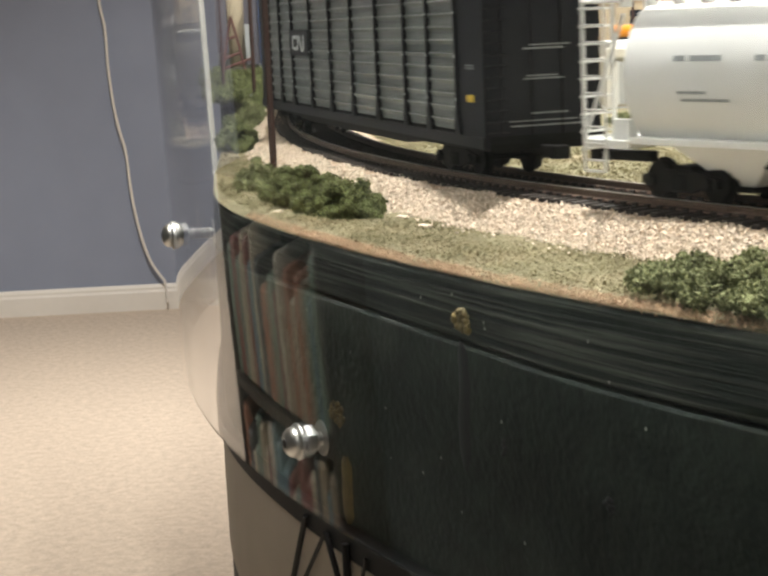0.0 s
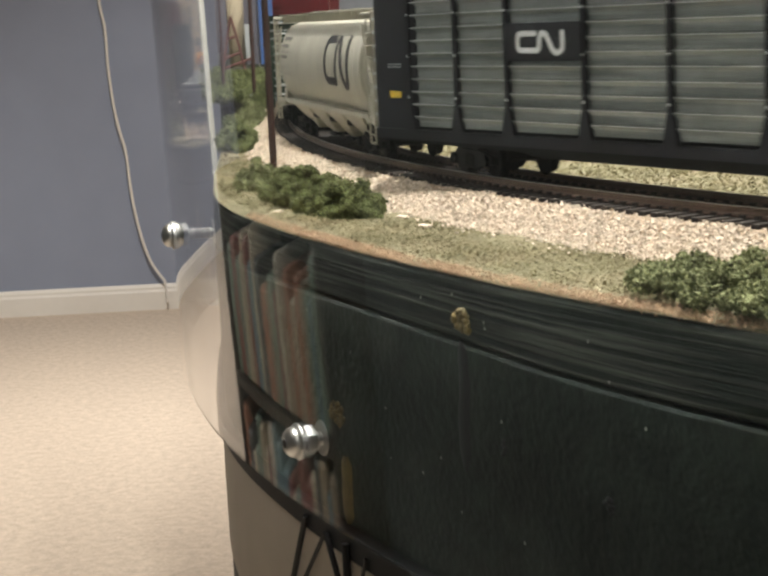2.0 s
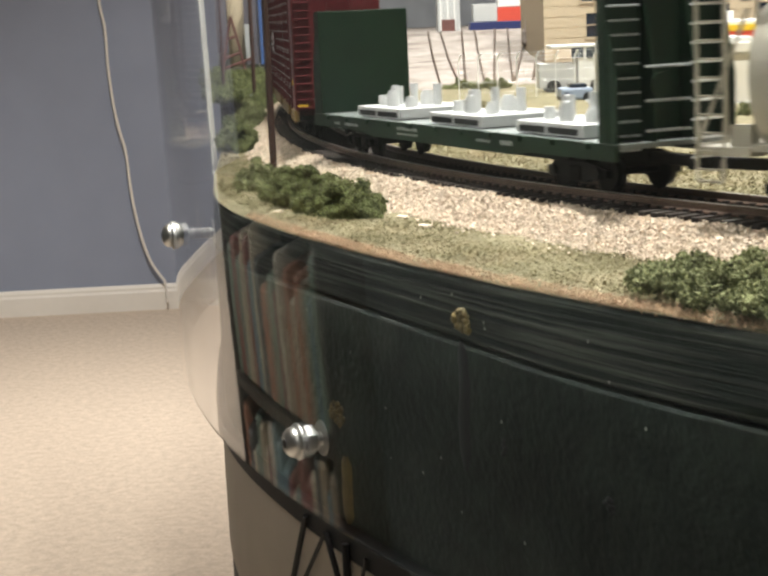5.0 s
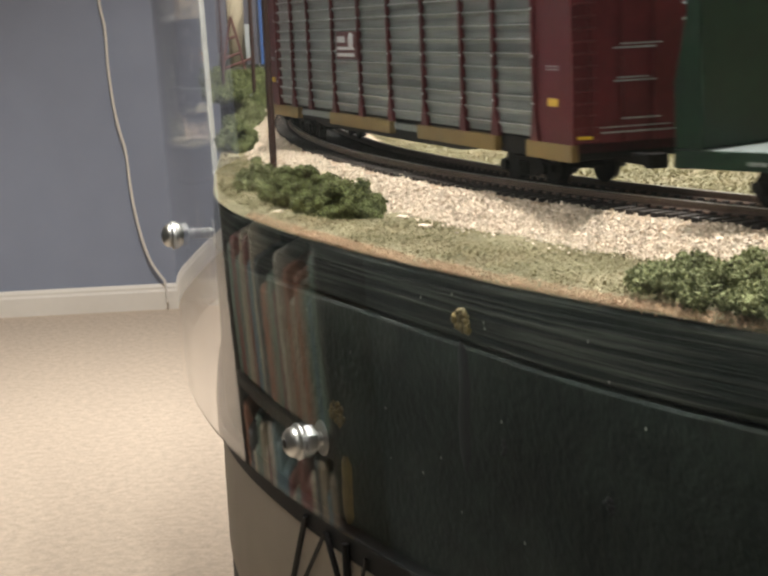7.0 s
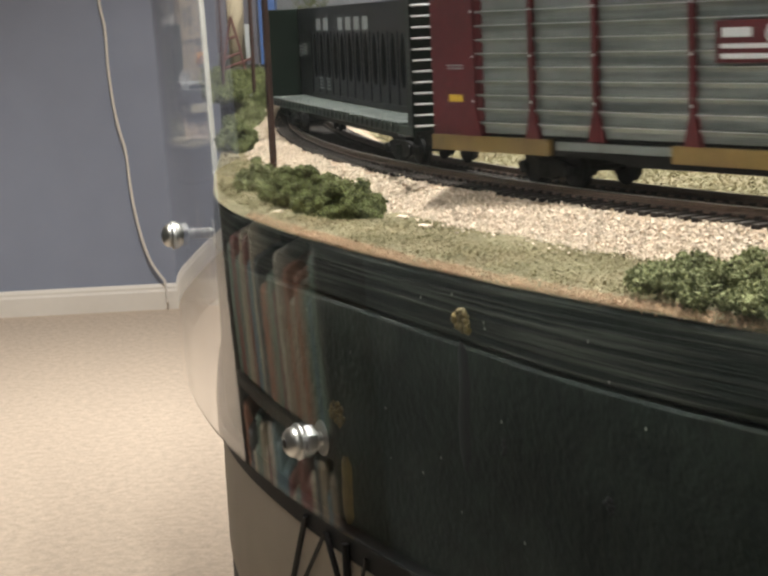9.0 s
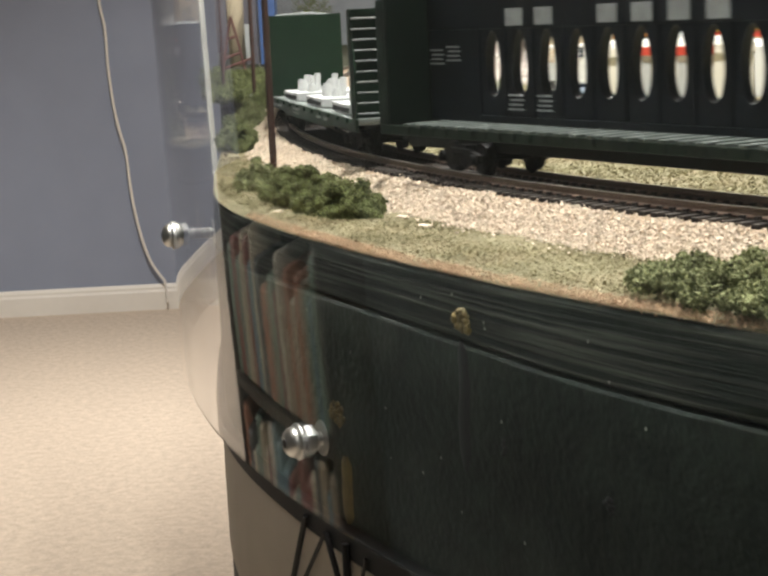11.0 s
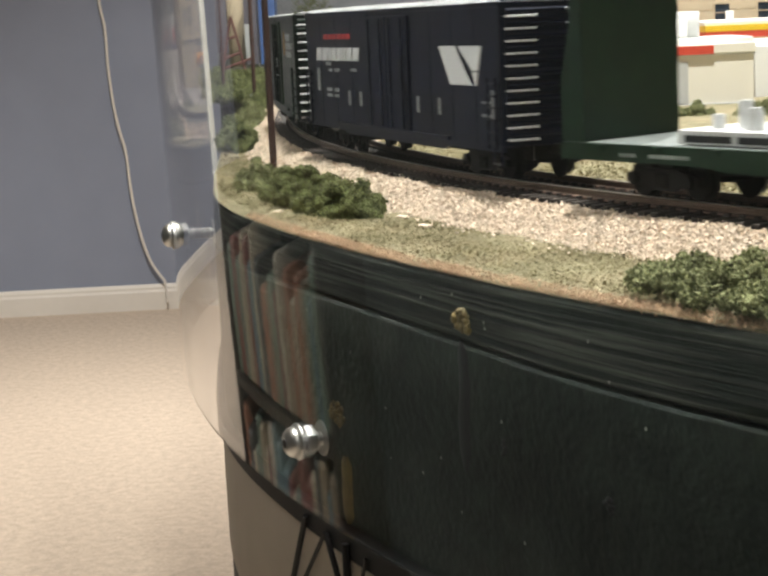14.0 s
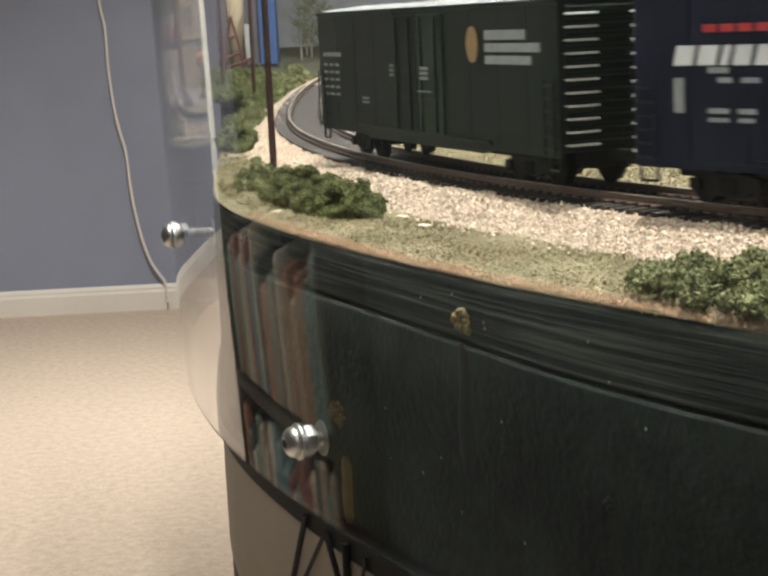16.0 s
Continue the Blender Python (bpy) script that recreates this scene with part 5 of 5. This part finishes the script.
def gas_station():
    g = empty("petrol_station", "cream plaster model petrol station with a red fascia band", "building")
    blocks(g, "wall", [(0.1367, 0.2239, -0.0126, 0.0188)], 0.95, 0.985, M["station"])
    blocks(g, "parapet", [(0.1366, 0.2246, 0.0190, 0.0248)], 0.9475, 0.955, M["station"], "cream parapet")
    blocks(g, "drip_edge", [(0.1365, 0.2245, 0.0182, 0.0190)], 0.9485, 0.9515, M["grey"], "thin grey drip edge", 0.0001)
    blocks(g, "plinth", [(0.1358, 0.2243, -0.0137, -0.0100)], 0.9485, 1.05, M["grey"], "grey base course")
    blocks(g, "fascia_band", [(0.1525, 0.1758, 0.0196, 0.0247), (0.1761, 0.1997, 0.0188, 0.0239)], 0.9465, 0.9480, M["signred"], "red painted fascia band", 0.0001)
    blocks(g, "pilaster", [(0.1425, 0.1439, -0.0083, 0.0173), (0.1564, 0.1578, -0.0089, 0.0167), (0.1772, 0.1787, -0.0098, 0.0157)], 0.947, 0.951, M["white"], "white door jamb", 0.0002)
    blocks(g, "door", [(0.1442, 0.1492, -0.0081, 0.0166), (0.1581, 0.1630, -0.0088, 0.0159), (0.1790, 0.1848, -0.0097, 0.0150)], 0.9488, 0.9512, M["grey"], "pale grey recessed door", 0.0002)
    blocks(g, "roof", [(0.1440, 0.2322, 0.0186, 0.0274)], 0.9855, 1.05, M["white"], "white raised flat roof")
    blocks(g, "roof_wall", [(0.1436, 0.2321, -0.0148, 0.0186)], 0.986, 1.05, M["station"])
    c = empty("station_canopy", "white station canopy with yellow and red edge bands", "canopy")
    blocks(c, "canopy_slab", [(0.2730, 0.4028, 0.0300, 0.0335)], 1.333, 1.48, M["white"])
    blocks(c, "edge_band", [(0.2730, 0.4029, 0.0252, 0.0300)], 1.33, 1.48, M["yellow"], "yellow edge band", 0.0001)
    blocks(c, "edge_band", [(0.2729, 0.4029, 0.0196, 0.0252)], 1.3302, 1.48, M["signred"], "red edge band", 0.0001)
    blocks(c, "canopy_wall", [(0.2363, 0.3153, -0.0211, 0.0210)], 1.0, 1.2, M["white"], "white side wall")
    blocks(c, "column", [(0.2966, 0.3009, -0.0125, 0.0204), (0.3986, 0.4028, -0.0125, 0.016)], 1.40, 1.406, M["white"], "slim white column")
    blocks(c, "vent", [(0.2986, 0.3035, 0.0326, 0.0416)], 1.36, 1.37, M["white"], "white roof vent")
    t = empty("roof_unit", "grey round roof unit with a white hatch on the station roof", "roof unit")
    bm = bmesh.new()
    rod(bm, (0.1958, 1.02, RAIL + 0.0275), (0.1958, 1.02, RAIL + 0.0438), 0.0101, 28)
    part("shell", bm, M["grey"], t, "grey cylindrical shell", True)
    blocks(t, "hatch", [(0.1879, 0.1959, 0.0276, 0.0391)], 1.007, 1.014, M["white"], "white hatch")
    k = empty("tank_trailer", "orange tank trailer parked behind the station", "trailer")
    bm = bmesh.new()
    rod(bm, (0.2083, 1.40, RAIL + 0.0275), (0.2865, 1.40, RAIL + 0.0257), 0.0062, 20)
    part("tank", bm, M["orange"], k, "orange tank barrel", True)
    blocks(k, "chassis", [(0.2082, 0.2864, 0.02, 0.0233)], 1.395, 1.405, M["black"])
    for x in (0.2137, 0.2787):
        bm = bmesh.new()
        rod(bm, (x, 1.392, RAIL - 0.0075), (x, 1.408, RAIL - 0.0075), 0.005, 16)
        part("wheel", bm, M["black"], k)
        blocks(k, "leg", [(x - 0.002, x + 0.002, -0.008, 0.0217)], 1.398, 1.402, M["black"])


def stone_building():
    y = 1.55
    s = empty("stone_building", "tan ashlar model warehouse with dark sash windows", "building")
    blocks(s, "wall", [(0.1635, 0.5351, -0.012, 0.16)], y, y + 0.25, M["stone"])
    for k in range(16):
        z = -0.008 + 0.01 * k
        blocks(s, "course", [(0.1635 - 0.0004, 0.5351, z, z + 0.0092)], y - 0.0005, y + 0.01, M["stone"], "", 0.0002)
    for x0, x1, z0, z1 in [(0.2039, 0.2160, 0.0222, 0.0444), (0.2456, 0.2573, 0.0310, 0.0457), (0.3275, 0.3416, 0.0314, 0.0475), (0.3687, 0.3837, 0.0324, 0.0477), (0.2785, 0.2925, 0.0396, 0.0470), (0.1995, 0.2196, 0.0559, 0.0752), (0.2486, 0.2672, 0.0583, 0.0776)]:
        f = part("window", bbox(x0, x1, y - 0.0008, y + 0.004, RAIL + z0, RAIL + z1, 0.0003), M["pane"], s, "dark glazed sash window")
        bm = bmesh.new()
        for a, b, c, d in ((x0 - 0.001, x0, z0 - 0.001, z1), (x1, x1 + 0.001, z0 - 0.001, z1), (x0 - 0.0015, x1 + 0.0015, z0 - 0.0022, z0), (x0 - 0.0015, x1 + 0.0015, z1, z1 + 0.0018), (x0, x1, (z0 + z1) / 2 - 0.0004, (z0 + z1) / 2 + 0.0004)):
            box(bm, a, b, y - 0.0018, y + 0.001, RAIL + c, RAIL + d)
        part("frame", bm, M["stone"], f, "stone surround and meeting rail")
    bm = bmesh.new()
    rod(bm, (0.225, 1.4, RAIL - 0.012), (0.225, 1.4, RAIL + 0.09), 0.0012, 10)
    tagged(obj("lamp_post", bm, M["pole"]), "slim dark street lamp post by the warehouse", "lamp post")


def delivery_truck():
    t = empty("delivery_truck", "white model delivery truck parked by a fence", "truck")
    blocks(t, "cab", [(0.1473, 0.1679, -0.0086, 0.0214)], 1.17, 1.20, M["white"], "white truck cab", 0.0015)
    blocks(t, "bed", [(0.1194, 0.1464, -0.0075, 0.0102)], 1.172, 1.20, M["grey"], "pale truck bed")
    blocks(t, "window", [(0.1430, 0.1515, 0.0138, 0.0212), (0.1537, 0.1629, 0.0133, 0.0207)], 1.1685, 1.1715, M["pane"], "dark side window", 0.0002)
    blocks(t, "roof", [(0.1278, 0.1682, 0.0211, 0.0232)], 1.168, 1.203, M["white"], "white roof edge")
    for x in (0.1297, 0.1611):
        bm = bmesh.new()
        rod(bm, (x, 1.168, RAIL - 0.0068), (x, 1.204, RAIL - 0.0068), 0.0052, 18)
        part("wheel", bm, M["black"], t, "black tyre")
    b = empty("pickup", "pale blue model pickup parked on the gravel", "car")
    blocks(b, "body", [(0.1212, 0.1420, -0.0097, -0.0024)], 1.05, 1.075, mat("pale_blue_paint", (0.3, 0.36, 0.45), 0.4), "", 0.0015)
    blocks(b, "cabin", [(0.1273, 0.1386, -0.0032, 0.0003)], 1.053, 1.072, M["pane"], "dark cabin glass", 0.001)
    for x in (0.1246, 0.1387):
        bm = bmesh.new()
        rod(bm, (x, 1.048, RAIL - 0.0085), (x, 1.077, RAIL - 0.0085), 0.0035, 16)
        part("wheel", bm, M["black"], b, "black tyre")


def yard_fence():
    f = empty("mesh_fence", "wire mesh fence with white slanted post tops", "fence")
    y = 1.12
    for i in range(9):
        x = 0.058 + i * 0.0135
        bm = bmesh.new()
        rod(bm, (x, y, RAIL - 0.012), (x, y, RAIL + 0.0165), 0.0004, 8)
        rod(bm, (x, y, RAIL + 0.0165), (x + 0.0022, y - 0.002, RAIL + 0.0210), 0.0006, 8)
        part("post", bm, M["white"], f, "white post with a slanted top")
    bm = bmesh.new()
    for z in (-0.006, 0.001, 0.008, 0.0155, 0.018, 0.0205):
        rod(bm, (0.058, y - (0.001 if z > 0.016 else 0), RAIL + z), (0.166, y - (0.001 if z > 0.016 else 0), RAIL + z), 0.0001, 5)
    for i in range(72):
        x = 0.058 + i * 0.0015
        rod(bm, (x, y, RAIL - 0.0112), (x, y, RAIL + 0.0155), 0.00006, 4)
    part("wire", bm, M["steel"], f, "fine steel wire")


def yard():
    """Pale sloping yard with tracks, locomotive and sheds behind it."""
    bm = bmesh.new()
    prof = [(1.25, -0.0125), (1.35, -0.0095), (1.7, 0.004), (2.05, 0.0292 - 0.001), (3.2, 0.0292 - 0.001), (3.2, -0.04), (1.25, -0.04)]
    loft(bm, [[(x, y, RAIL + z) for y, z in prof] for x in (-0.012, 0.09, 0.2, 0.36)])
    tagged(obj("ground_yard", bm, M["yard"]), "pale grey gravel slope of the model yard", "ground", kind="structure")
    for i, (x0, x1) in enumerate(((0.062, 0.075), (0.084, 0.118), (0.108, 0.160), (0.125, 0.200))):
        t = empty("siding", "dark siding rails on pale yard gravel", "track", "sidings in the yard")
        for o in (-0.008, 0.008):
            bm = bmesh.new()
            pts = [(1.36, -0.0085), (1.7, 0.0050), (2.04, 0.0292)]
            for (ya, za), (yb, zb) in zip(pts[:-1], pts[1:]):
                rod(bm, (x0 + (x1 - x0) * (ya - 1.36) / 0.68 + o, ya, RAIL + za), (x0 + (x1 - x0) * (yb - 1.36) / 0.68 + o, yb, RAIL + zb), 0.0012, 6)
            part("rail", bm, M["rail"], t)
    l = empty("locomotive", "red white and blue model diesel locomotive in the yard", "locomotive")
    z0 = 0.0292
    blocks(l, "frame", [(0.1240, 0.1945, 0.0270, 0.0383)], 2.1, 2.135, mat("dark_blue_paint", (0.02, 0.03, 0.12), 0.4), "dark blue frame")
    blocks(l, "hood", [(0.1290, 0.1607, 0.0390, 0.0615)], 2.103, 2.132, M["grey"], "pale grey hood")
    blocks(l, "cab", [(0.1607, 0.1924, 0.0363, 0.0563)], 2.101, 2.134, M["signred"], "red cab")
    blocks(l, "cab_top", [(0.1613, 0.1929, 0.0569, 0.0725)], 2.101, 2.134, M["white"], "white cab roof")
    blocks(l, "truck", [(a, b, z0, z0 + 0.006) for a, b in ((0.1283, 0.1442), (0.1727, 0.1892))], 2.104, 2.131, M["truck"])
    w = empty("grain_shed", "pale grey upright model grain shed", "building")
    blocks(w, "wall", [(0.0847, 0.1145, z0 - 0.002, 0.09)], 2.15, 2.22, M["grey"])
    blocks(w, "pilaster", [(x, x + 0.003, z0, 0.09) for x in (0.0873, 0.0964, 0.1055)], 2.147, 2.151, M["white"], "white upright rib")
    blocks(w, "door", [(0.0891, 0.1072, 0.0269, 0.0435)], 2.1462, 2.152, M["rust"], "rust-red door")
    r = bmesh.new()
    bmesh.ops.create_icosphere(r, subdivisions=4, radius=0.03, matrix=Matrix.Translation((0.1736, 1.75, RAIL + 0.01)) @ Matrix.Diagonal((0.36, 0.8, 2.3, 1)))
    for v in r.verts:
        v.co += 0.006 * noise.noise_vector(v.co * 90) + 0.003 * noise.noise_vector(v.co * 260)
    tagged(obj("rock", r, M["yard"]), "grey craggy rock outcrop beside the warehouse", "rock")


def far_corner():
    """The blurred end of the layout seen behind the telegraph poles."""
    b = empty("blue_trailer", "blue box trailer beside the far track", "trailer")
    blocks(b, "box", [(-0.1685, -0.1443, -0.0082, 0.1231)], 2.3, 2.36, M["blue"])
    blocks(b, "wheel_rack", [(-0.1731, -0.1487, -0.0317, -0.0082)], 2.31, 2.35, M["grey"])
    s = empty("silo", "beige upright model silo", "silo")
    bm = bmesh.new()
    rod(bm, (-0.2112, 2.4, RAIL - 0.03), (-0.2112, 2.4, RAIL + 0.12), 0.013, 26)
    part("shell", bm, M["stone"], s, "beige cylindrical shell", True)
    d = empty("derrick", "rust-red model derrick frame", "derrick")
    bm = bmesh.new()
    x = -0.2002
    for a, b2 in (((-0.018, -0.02), (0.0, 0.06)), ((0.018, -0.02), (0.0, 0.06)), ((-0.012, 0.004), (0.012, 0.012)), ((-0.022, -0.012), (0.03, 0.004)), ((-0.006, 0.03), (0.006, 0.034))):
        rod(bm, (x + a[0], 2.2, RAIL + a[1]), (x + b2[0], 2.2, RAIL + b2[1]), 0.0018, 8)
    part("frame", bm, M["rust"], d)
    e = empty("grey_shed", "dark grey model shed with a pale door", "building")
    blocks(e, "wall", [(-0.2520, -0.2339, 0.0068, 0.1329), (-0.2089, -0.1870, -0.0253, 0.1161)], 2.5, 2.6, mat("slate_grey_paint", (0.14, 0.13, 0.15), 0.7), "slate grey wall")
    blocks(e, "door", [(-0.2070, -0.1949, -0.0027, 0.0495)], 2.4972, 2.505, M["grey"], "pale door")
    blocks(e, "footing", [(-0.2539, -0.1485, -0.03, -0.0228)], 2.45, 2.6, M["yard"])
    # bare grey trees along the back of the far curve
    for i, (px, y) in enumerate(((-0.1232, 2.6), (-0.11, 2.7), (-0.0918, 2.6), (-0.1225, 2.8), (-0.0847, 2.75))):
        r = random.Random(40 + i)
        t = empty("bare_tree", "bare grey model tree at the back of the layout", "tree", "bare trees")
        bm = bmesh.new()
        rod(bm, (px, y, RAIL - 0.02), (px + r.uniform(-0.004, 0.004), y, RAIL + 0.09), 0.0022, 8, 0.0008)
        part("trunk", bm, mat("grey_bark", (0.22, 0.2, 0.19), 0.9), t)
        bm = bmesh.new()
        for k in range(46):
            z = r.uniform(0.0, 0.1)
            a = r.uniform(0, 6.28)
            l = 0.022 * (1.1 - z / 0.12)
            p = Vector((px, y, RAIL + z))
            q = p + Vector((l * math.cos(a), l * math.sin(a), l * r.uniform(0.3, 0.9)))
            rod(bm, p, q, 0.0006, 5, 0.0002)
            for _ in range(3):
                c = p.lerp(q, r.uniform(0.4, 1))
                rod(bm, c, c + Vector((r.uniform(-1, 1), r.uniform(-1, 1), r.uniform(0, 1))) * 0.008, 0.0004, 4, 0.0002)
        part("crown", bm, M["leaf"], t, "thin twiggy crown")
    bm = bmesh.new()
    prof = [(1.4, -0.014), (1.9, -0.013), (2.6, -0.012), (3.3, 0.0), (3.3, -0.06), (1.4, -0.06)]
    loft(bm, [[(x, y, RAIL + z) for y, z in prof] for x in (-0.11, -0.085, -0.04, 0.04)])
    for v in bm.verts:
        if v.co.x < -0.1:
            v.co.x = -0.100 * v.co.y
    tagged(obj("ground_far", bm, M["scrub"]), "dark scrubby ground at the far end of the layout", "ground", kind="structure")
    bm = bmesh.new()
    box(bm, -0.335, 2.6, 3.3, 3.32, RAIL - 0.1, RAIL + 0.55)
    tagged(obj("backdrop", bm, mat("grey_backdrop", (0.3, 0.31, 0.33), 0.9, var=0.25, scale=6)), "mottled grey backdrop board behind the layout", "backdrop", kind="structure")


# ---- the train ----
def train():
    hopper(-0.126, M["white"], "white covered hopper wagon with grey lettering bars", None, False)
    b = autorack(-0.410, M["charcoal"], M["charcoal"], "silver-panelled autorack wagon with charcoal posts and ends")
    y = sign_plate(b, -0.0873, -0.0531, 0.0343, 0.0448, M["charcoal"], M["mark"])
    emblem(b, y, -0.081, -0.0600, 0.0365, 0.0426, 0.0015, M["mark"])
    end_bars(b, 0.1578, [(-0.016, 0.016, 0.0535, 0.0555)], M["yellow"], "end_stripe", "yellow stripe across the end")
    hopper(-0.672, M["cream"], "weathered cream covered hopper wagon with a black emblem", M["charcoal"])
    bulkhead_flat(-0.896, "dark green bulkhead flat wagon loaded with white castings")
    e = autorack(-1.1903, M["maroon"], M["ochre"], "silver-panelled autorack wagon with maroon posts and an ochre sill")
    y = sign_plate(e, -0.0448, -0.0190, 0.0338, 0.0437, M["maroon"], M["mark"])
    bars(e, y, [(-0.0425, -0.0335, 0.0398, 0.0420), (-0.043, -0.0225, 0.0372, 0.0383), (-0.043, -0.0225, 0.0348, 0.0360)], M["mark"], "emblem", "plain white emblem bars")
    bm = bmesh.new()
    rod(bm, (-0.0262, y + 0.0001, 0.0405), (-0.0262, y - 0.0003, 0.0405), 0.0028, 18)
    part("emblem", bm, M["mark"], e, "plain white emblem dot")
    end_bars(e, 0.1578, [(-0.0165, -0.0125, 0.0150, 0.0158)], M["yellow"], "end_stripe", "yellow corner mark")
    centrebeam(-1.494, "blackish green centrebeam wagon with upright oval openings")
    bulkhead_flat(-1.762, "dark green bulkhead flat wagon carrying strapped white castings")
    n = boxcar(-1.988, M["navy"], "navy blue box wagon with white emblem and bars", 0.0905, "plug")
    Y = -0.0184
    bm = bmesh.new()
    x = -0.0770
    for k, wd in enumerate((0.0056, 0.0056, 0.0022, 0.0048, 0.0048, 0.0022, 0.0058, 0.0054)):
        slant(bm, x, wd, 0.0336, 0.0382, 0.0013, Y + 0.0009)
        x += wd + 0.0015
    part("name_blocks", bm, M["mark"], n, "plain slanted white blocks of the painted name")
    bars(n, Y + 0.0010, [(-0.068 + 0.0052 * k, -0.068 + 0.0052 * k + 0.0040, 0.0412, 0.0430) for k in range(6)], M["red"], "name_blocks", "small red painted blocks")
    bm = bmesh.new()
    for q in (((0.0455, 0.0388), (0.0580, 0.0388), (0.0700, 0.0275), (0.0540, 0.0275)), ((0.0605, 0.0388), (0.0775, 0.0388), (0.0752, 0.0318), (0.0705, 0.0318)), ((0.0708, 0.0314), (0.0750, 0.0314), (0.0735, 0.0275), (0.0722, 0.0275))):
        A, B = [bm.verts.new((x, Y + 0.0006, z)) for x, z in q], [bm.verts.new((x, Y + 0.0011, z)) for x, z in q]
        bm.faces.new(A), bm.faces.new(B[::-1])
        for k in range(4):
            bm.faces.new((A[k], B[k], B[(k + 1) % 4], A[(k + 1) % 4]))
    part("emblem", bm, M["mark"], n, "plain slanted white emblem bars")
    bars(n, Y + 0.0009, [(-0.0665 + a, -0.0665 + b, z, z + hh) for a, b, z, hh in ((0, 0.006, 0.0318, 0.0014), (0.003, 0.007, 0.0296, 0.0012), (0.010, 0.015, 0.0296, 0.0012), (0, 0.006, 0.0225, 0.0012), (0.009, 0.014, 0.0225, 0.0012), (0, 0.006, 0.0205, 0.0010), (0.009, 0.0135, 0.0205, 0.0010), (-0.0105, -0.0075, 0.0225, 0.0082), (0.028, 0.034, 0.0300, 0.0010), (0.058, 0.062, 0.0450, 0.0016), (0.0575, 0.0635, 0.0462, 0.0008))], M["markdim"], "lettering", "small white lettering bars")
    bars(n, Y + 0.0006, [(x, x + 0.0020, 0.0182, 0.0232) for x in (-0.041, -0.029, 0.012, 0.026, 0.044)] + [(0.0845, 0.0862, 0.0185, 0.0265), (0.0775, 0.0845, 0.0188, 0.0196), (0.0775, 0.0845, 0.0226, 0.0232)], M["markdim"], "door_marks", "pale upright tabs along the sill")
    g = boxcar(-2.197, M["bgreen"], "blackish green box wagon with an amber and white emblem", 0.0940, "faded")
    bm = bmesh.new()
    rod(bm, (0.0405, Y + 0.0012, 0.0392), (0.0405, Y + 0.0006, 0.0392), 0.0052, 24)
    for v in bm.verts:
        v.co.x = 0.0405 + (v.co.x - 0.0405) * 0.75
    part("emblem", bm, M["amber"], g, "plain amber emblem disc")
    bars(g, Y + 0.0010, [(0.049, 0.0745, 0.0404, 0.0431), (0.049, 0.0830, 0.0370, 0.0395), (0.049, 0.0775, 0.0336, 0.0360)], M["markdim"], "name_blocks", "plain grey-white blocks of the painted name")
    rows = [(-0.088, -0.0700, 0.0352, 0.0366)]
    for k in range(5):
        rows += [(-0.088 + 0.006 * j, -0.088 + 0.006 * j + 0.0036, 0.0318 - 0.0026 * k, 0.0327 - 0.0026 * k) for j in range(3)]
    rows += [(-0.024, -0.0175, 0.0290 + 0.0015 * k, 0.0300 + 0.0015 * k) for k in range(3)] + [(-0.050, -0.044, 0.0195 + 0.0014 * k, 0.0203 + 0.0014 * k) for k in range(2)]
    bars(g, Y + 0.0009, rows, M["markdim"], "lettering", "small white lettering bars")
    bars(g, Y - 0.0003, [(0.004, 0.010, 0.0285 + 0.0015 * k, 0.0294 + 0.0015 * k) for k in range(3)] + [(0.002, 0.012, 0.0246, 0.0251)], M["markdim"], "door_lettering", "small white lettering bars")


def motions():
    for w, trucks, centre, pivot in FLEET:
        rows, swivel = [], [[] for _ in trucks]
        for i in range(41):
            t = 0.4 * i
            s = centre + SPEED * t
            a, b = on_track(s - pivot), on_track(s + pivot)
            yaw = math.degrees(math.atan2(b.y - a.y, b.x - a.x))
            m = (a + b) / 2
            rows.append((t, pose(m.x, m.y, RAIL, 0, 0, yaw)))
            for k, (x, tr) in enumerate(trucks):
                turn = math.degrees(float(np.interp(s + x, S, PSI))) - yaw
                swivel[k].append((t, pose(x, 0, 0, 0, 0, (turn + 180) % 360 - 180)))
        walk(w, rows)
        for (x, tr), r in zip(trucks, swivel):
            walk(tr, r)


room()
wall_cable()
bookshelf()
layout_rim()
ground()
guard()
gas_station()
stone_building()
delivery_truck()
yard_fence()
yard()
far_corner()
poles()
train()
bushes()
turf()
the_track = track()
ballast_stones(the_track)
ties(the_track)
motions()
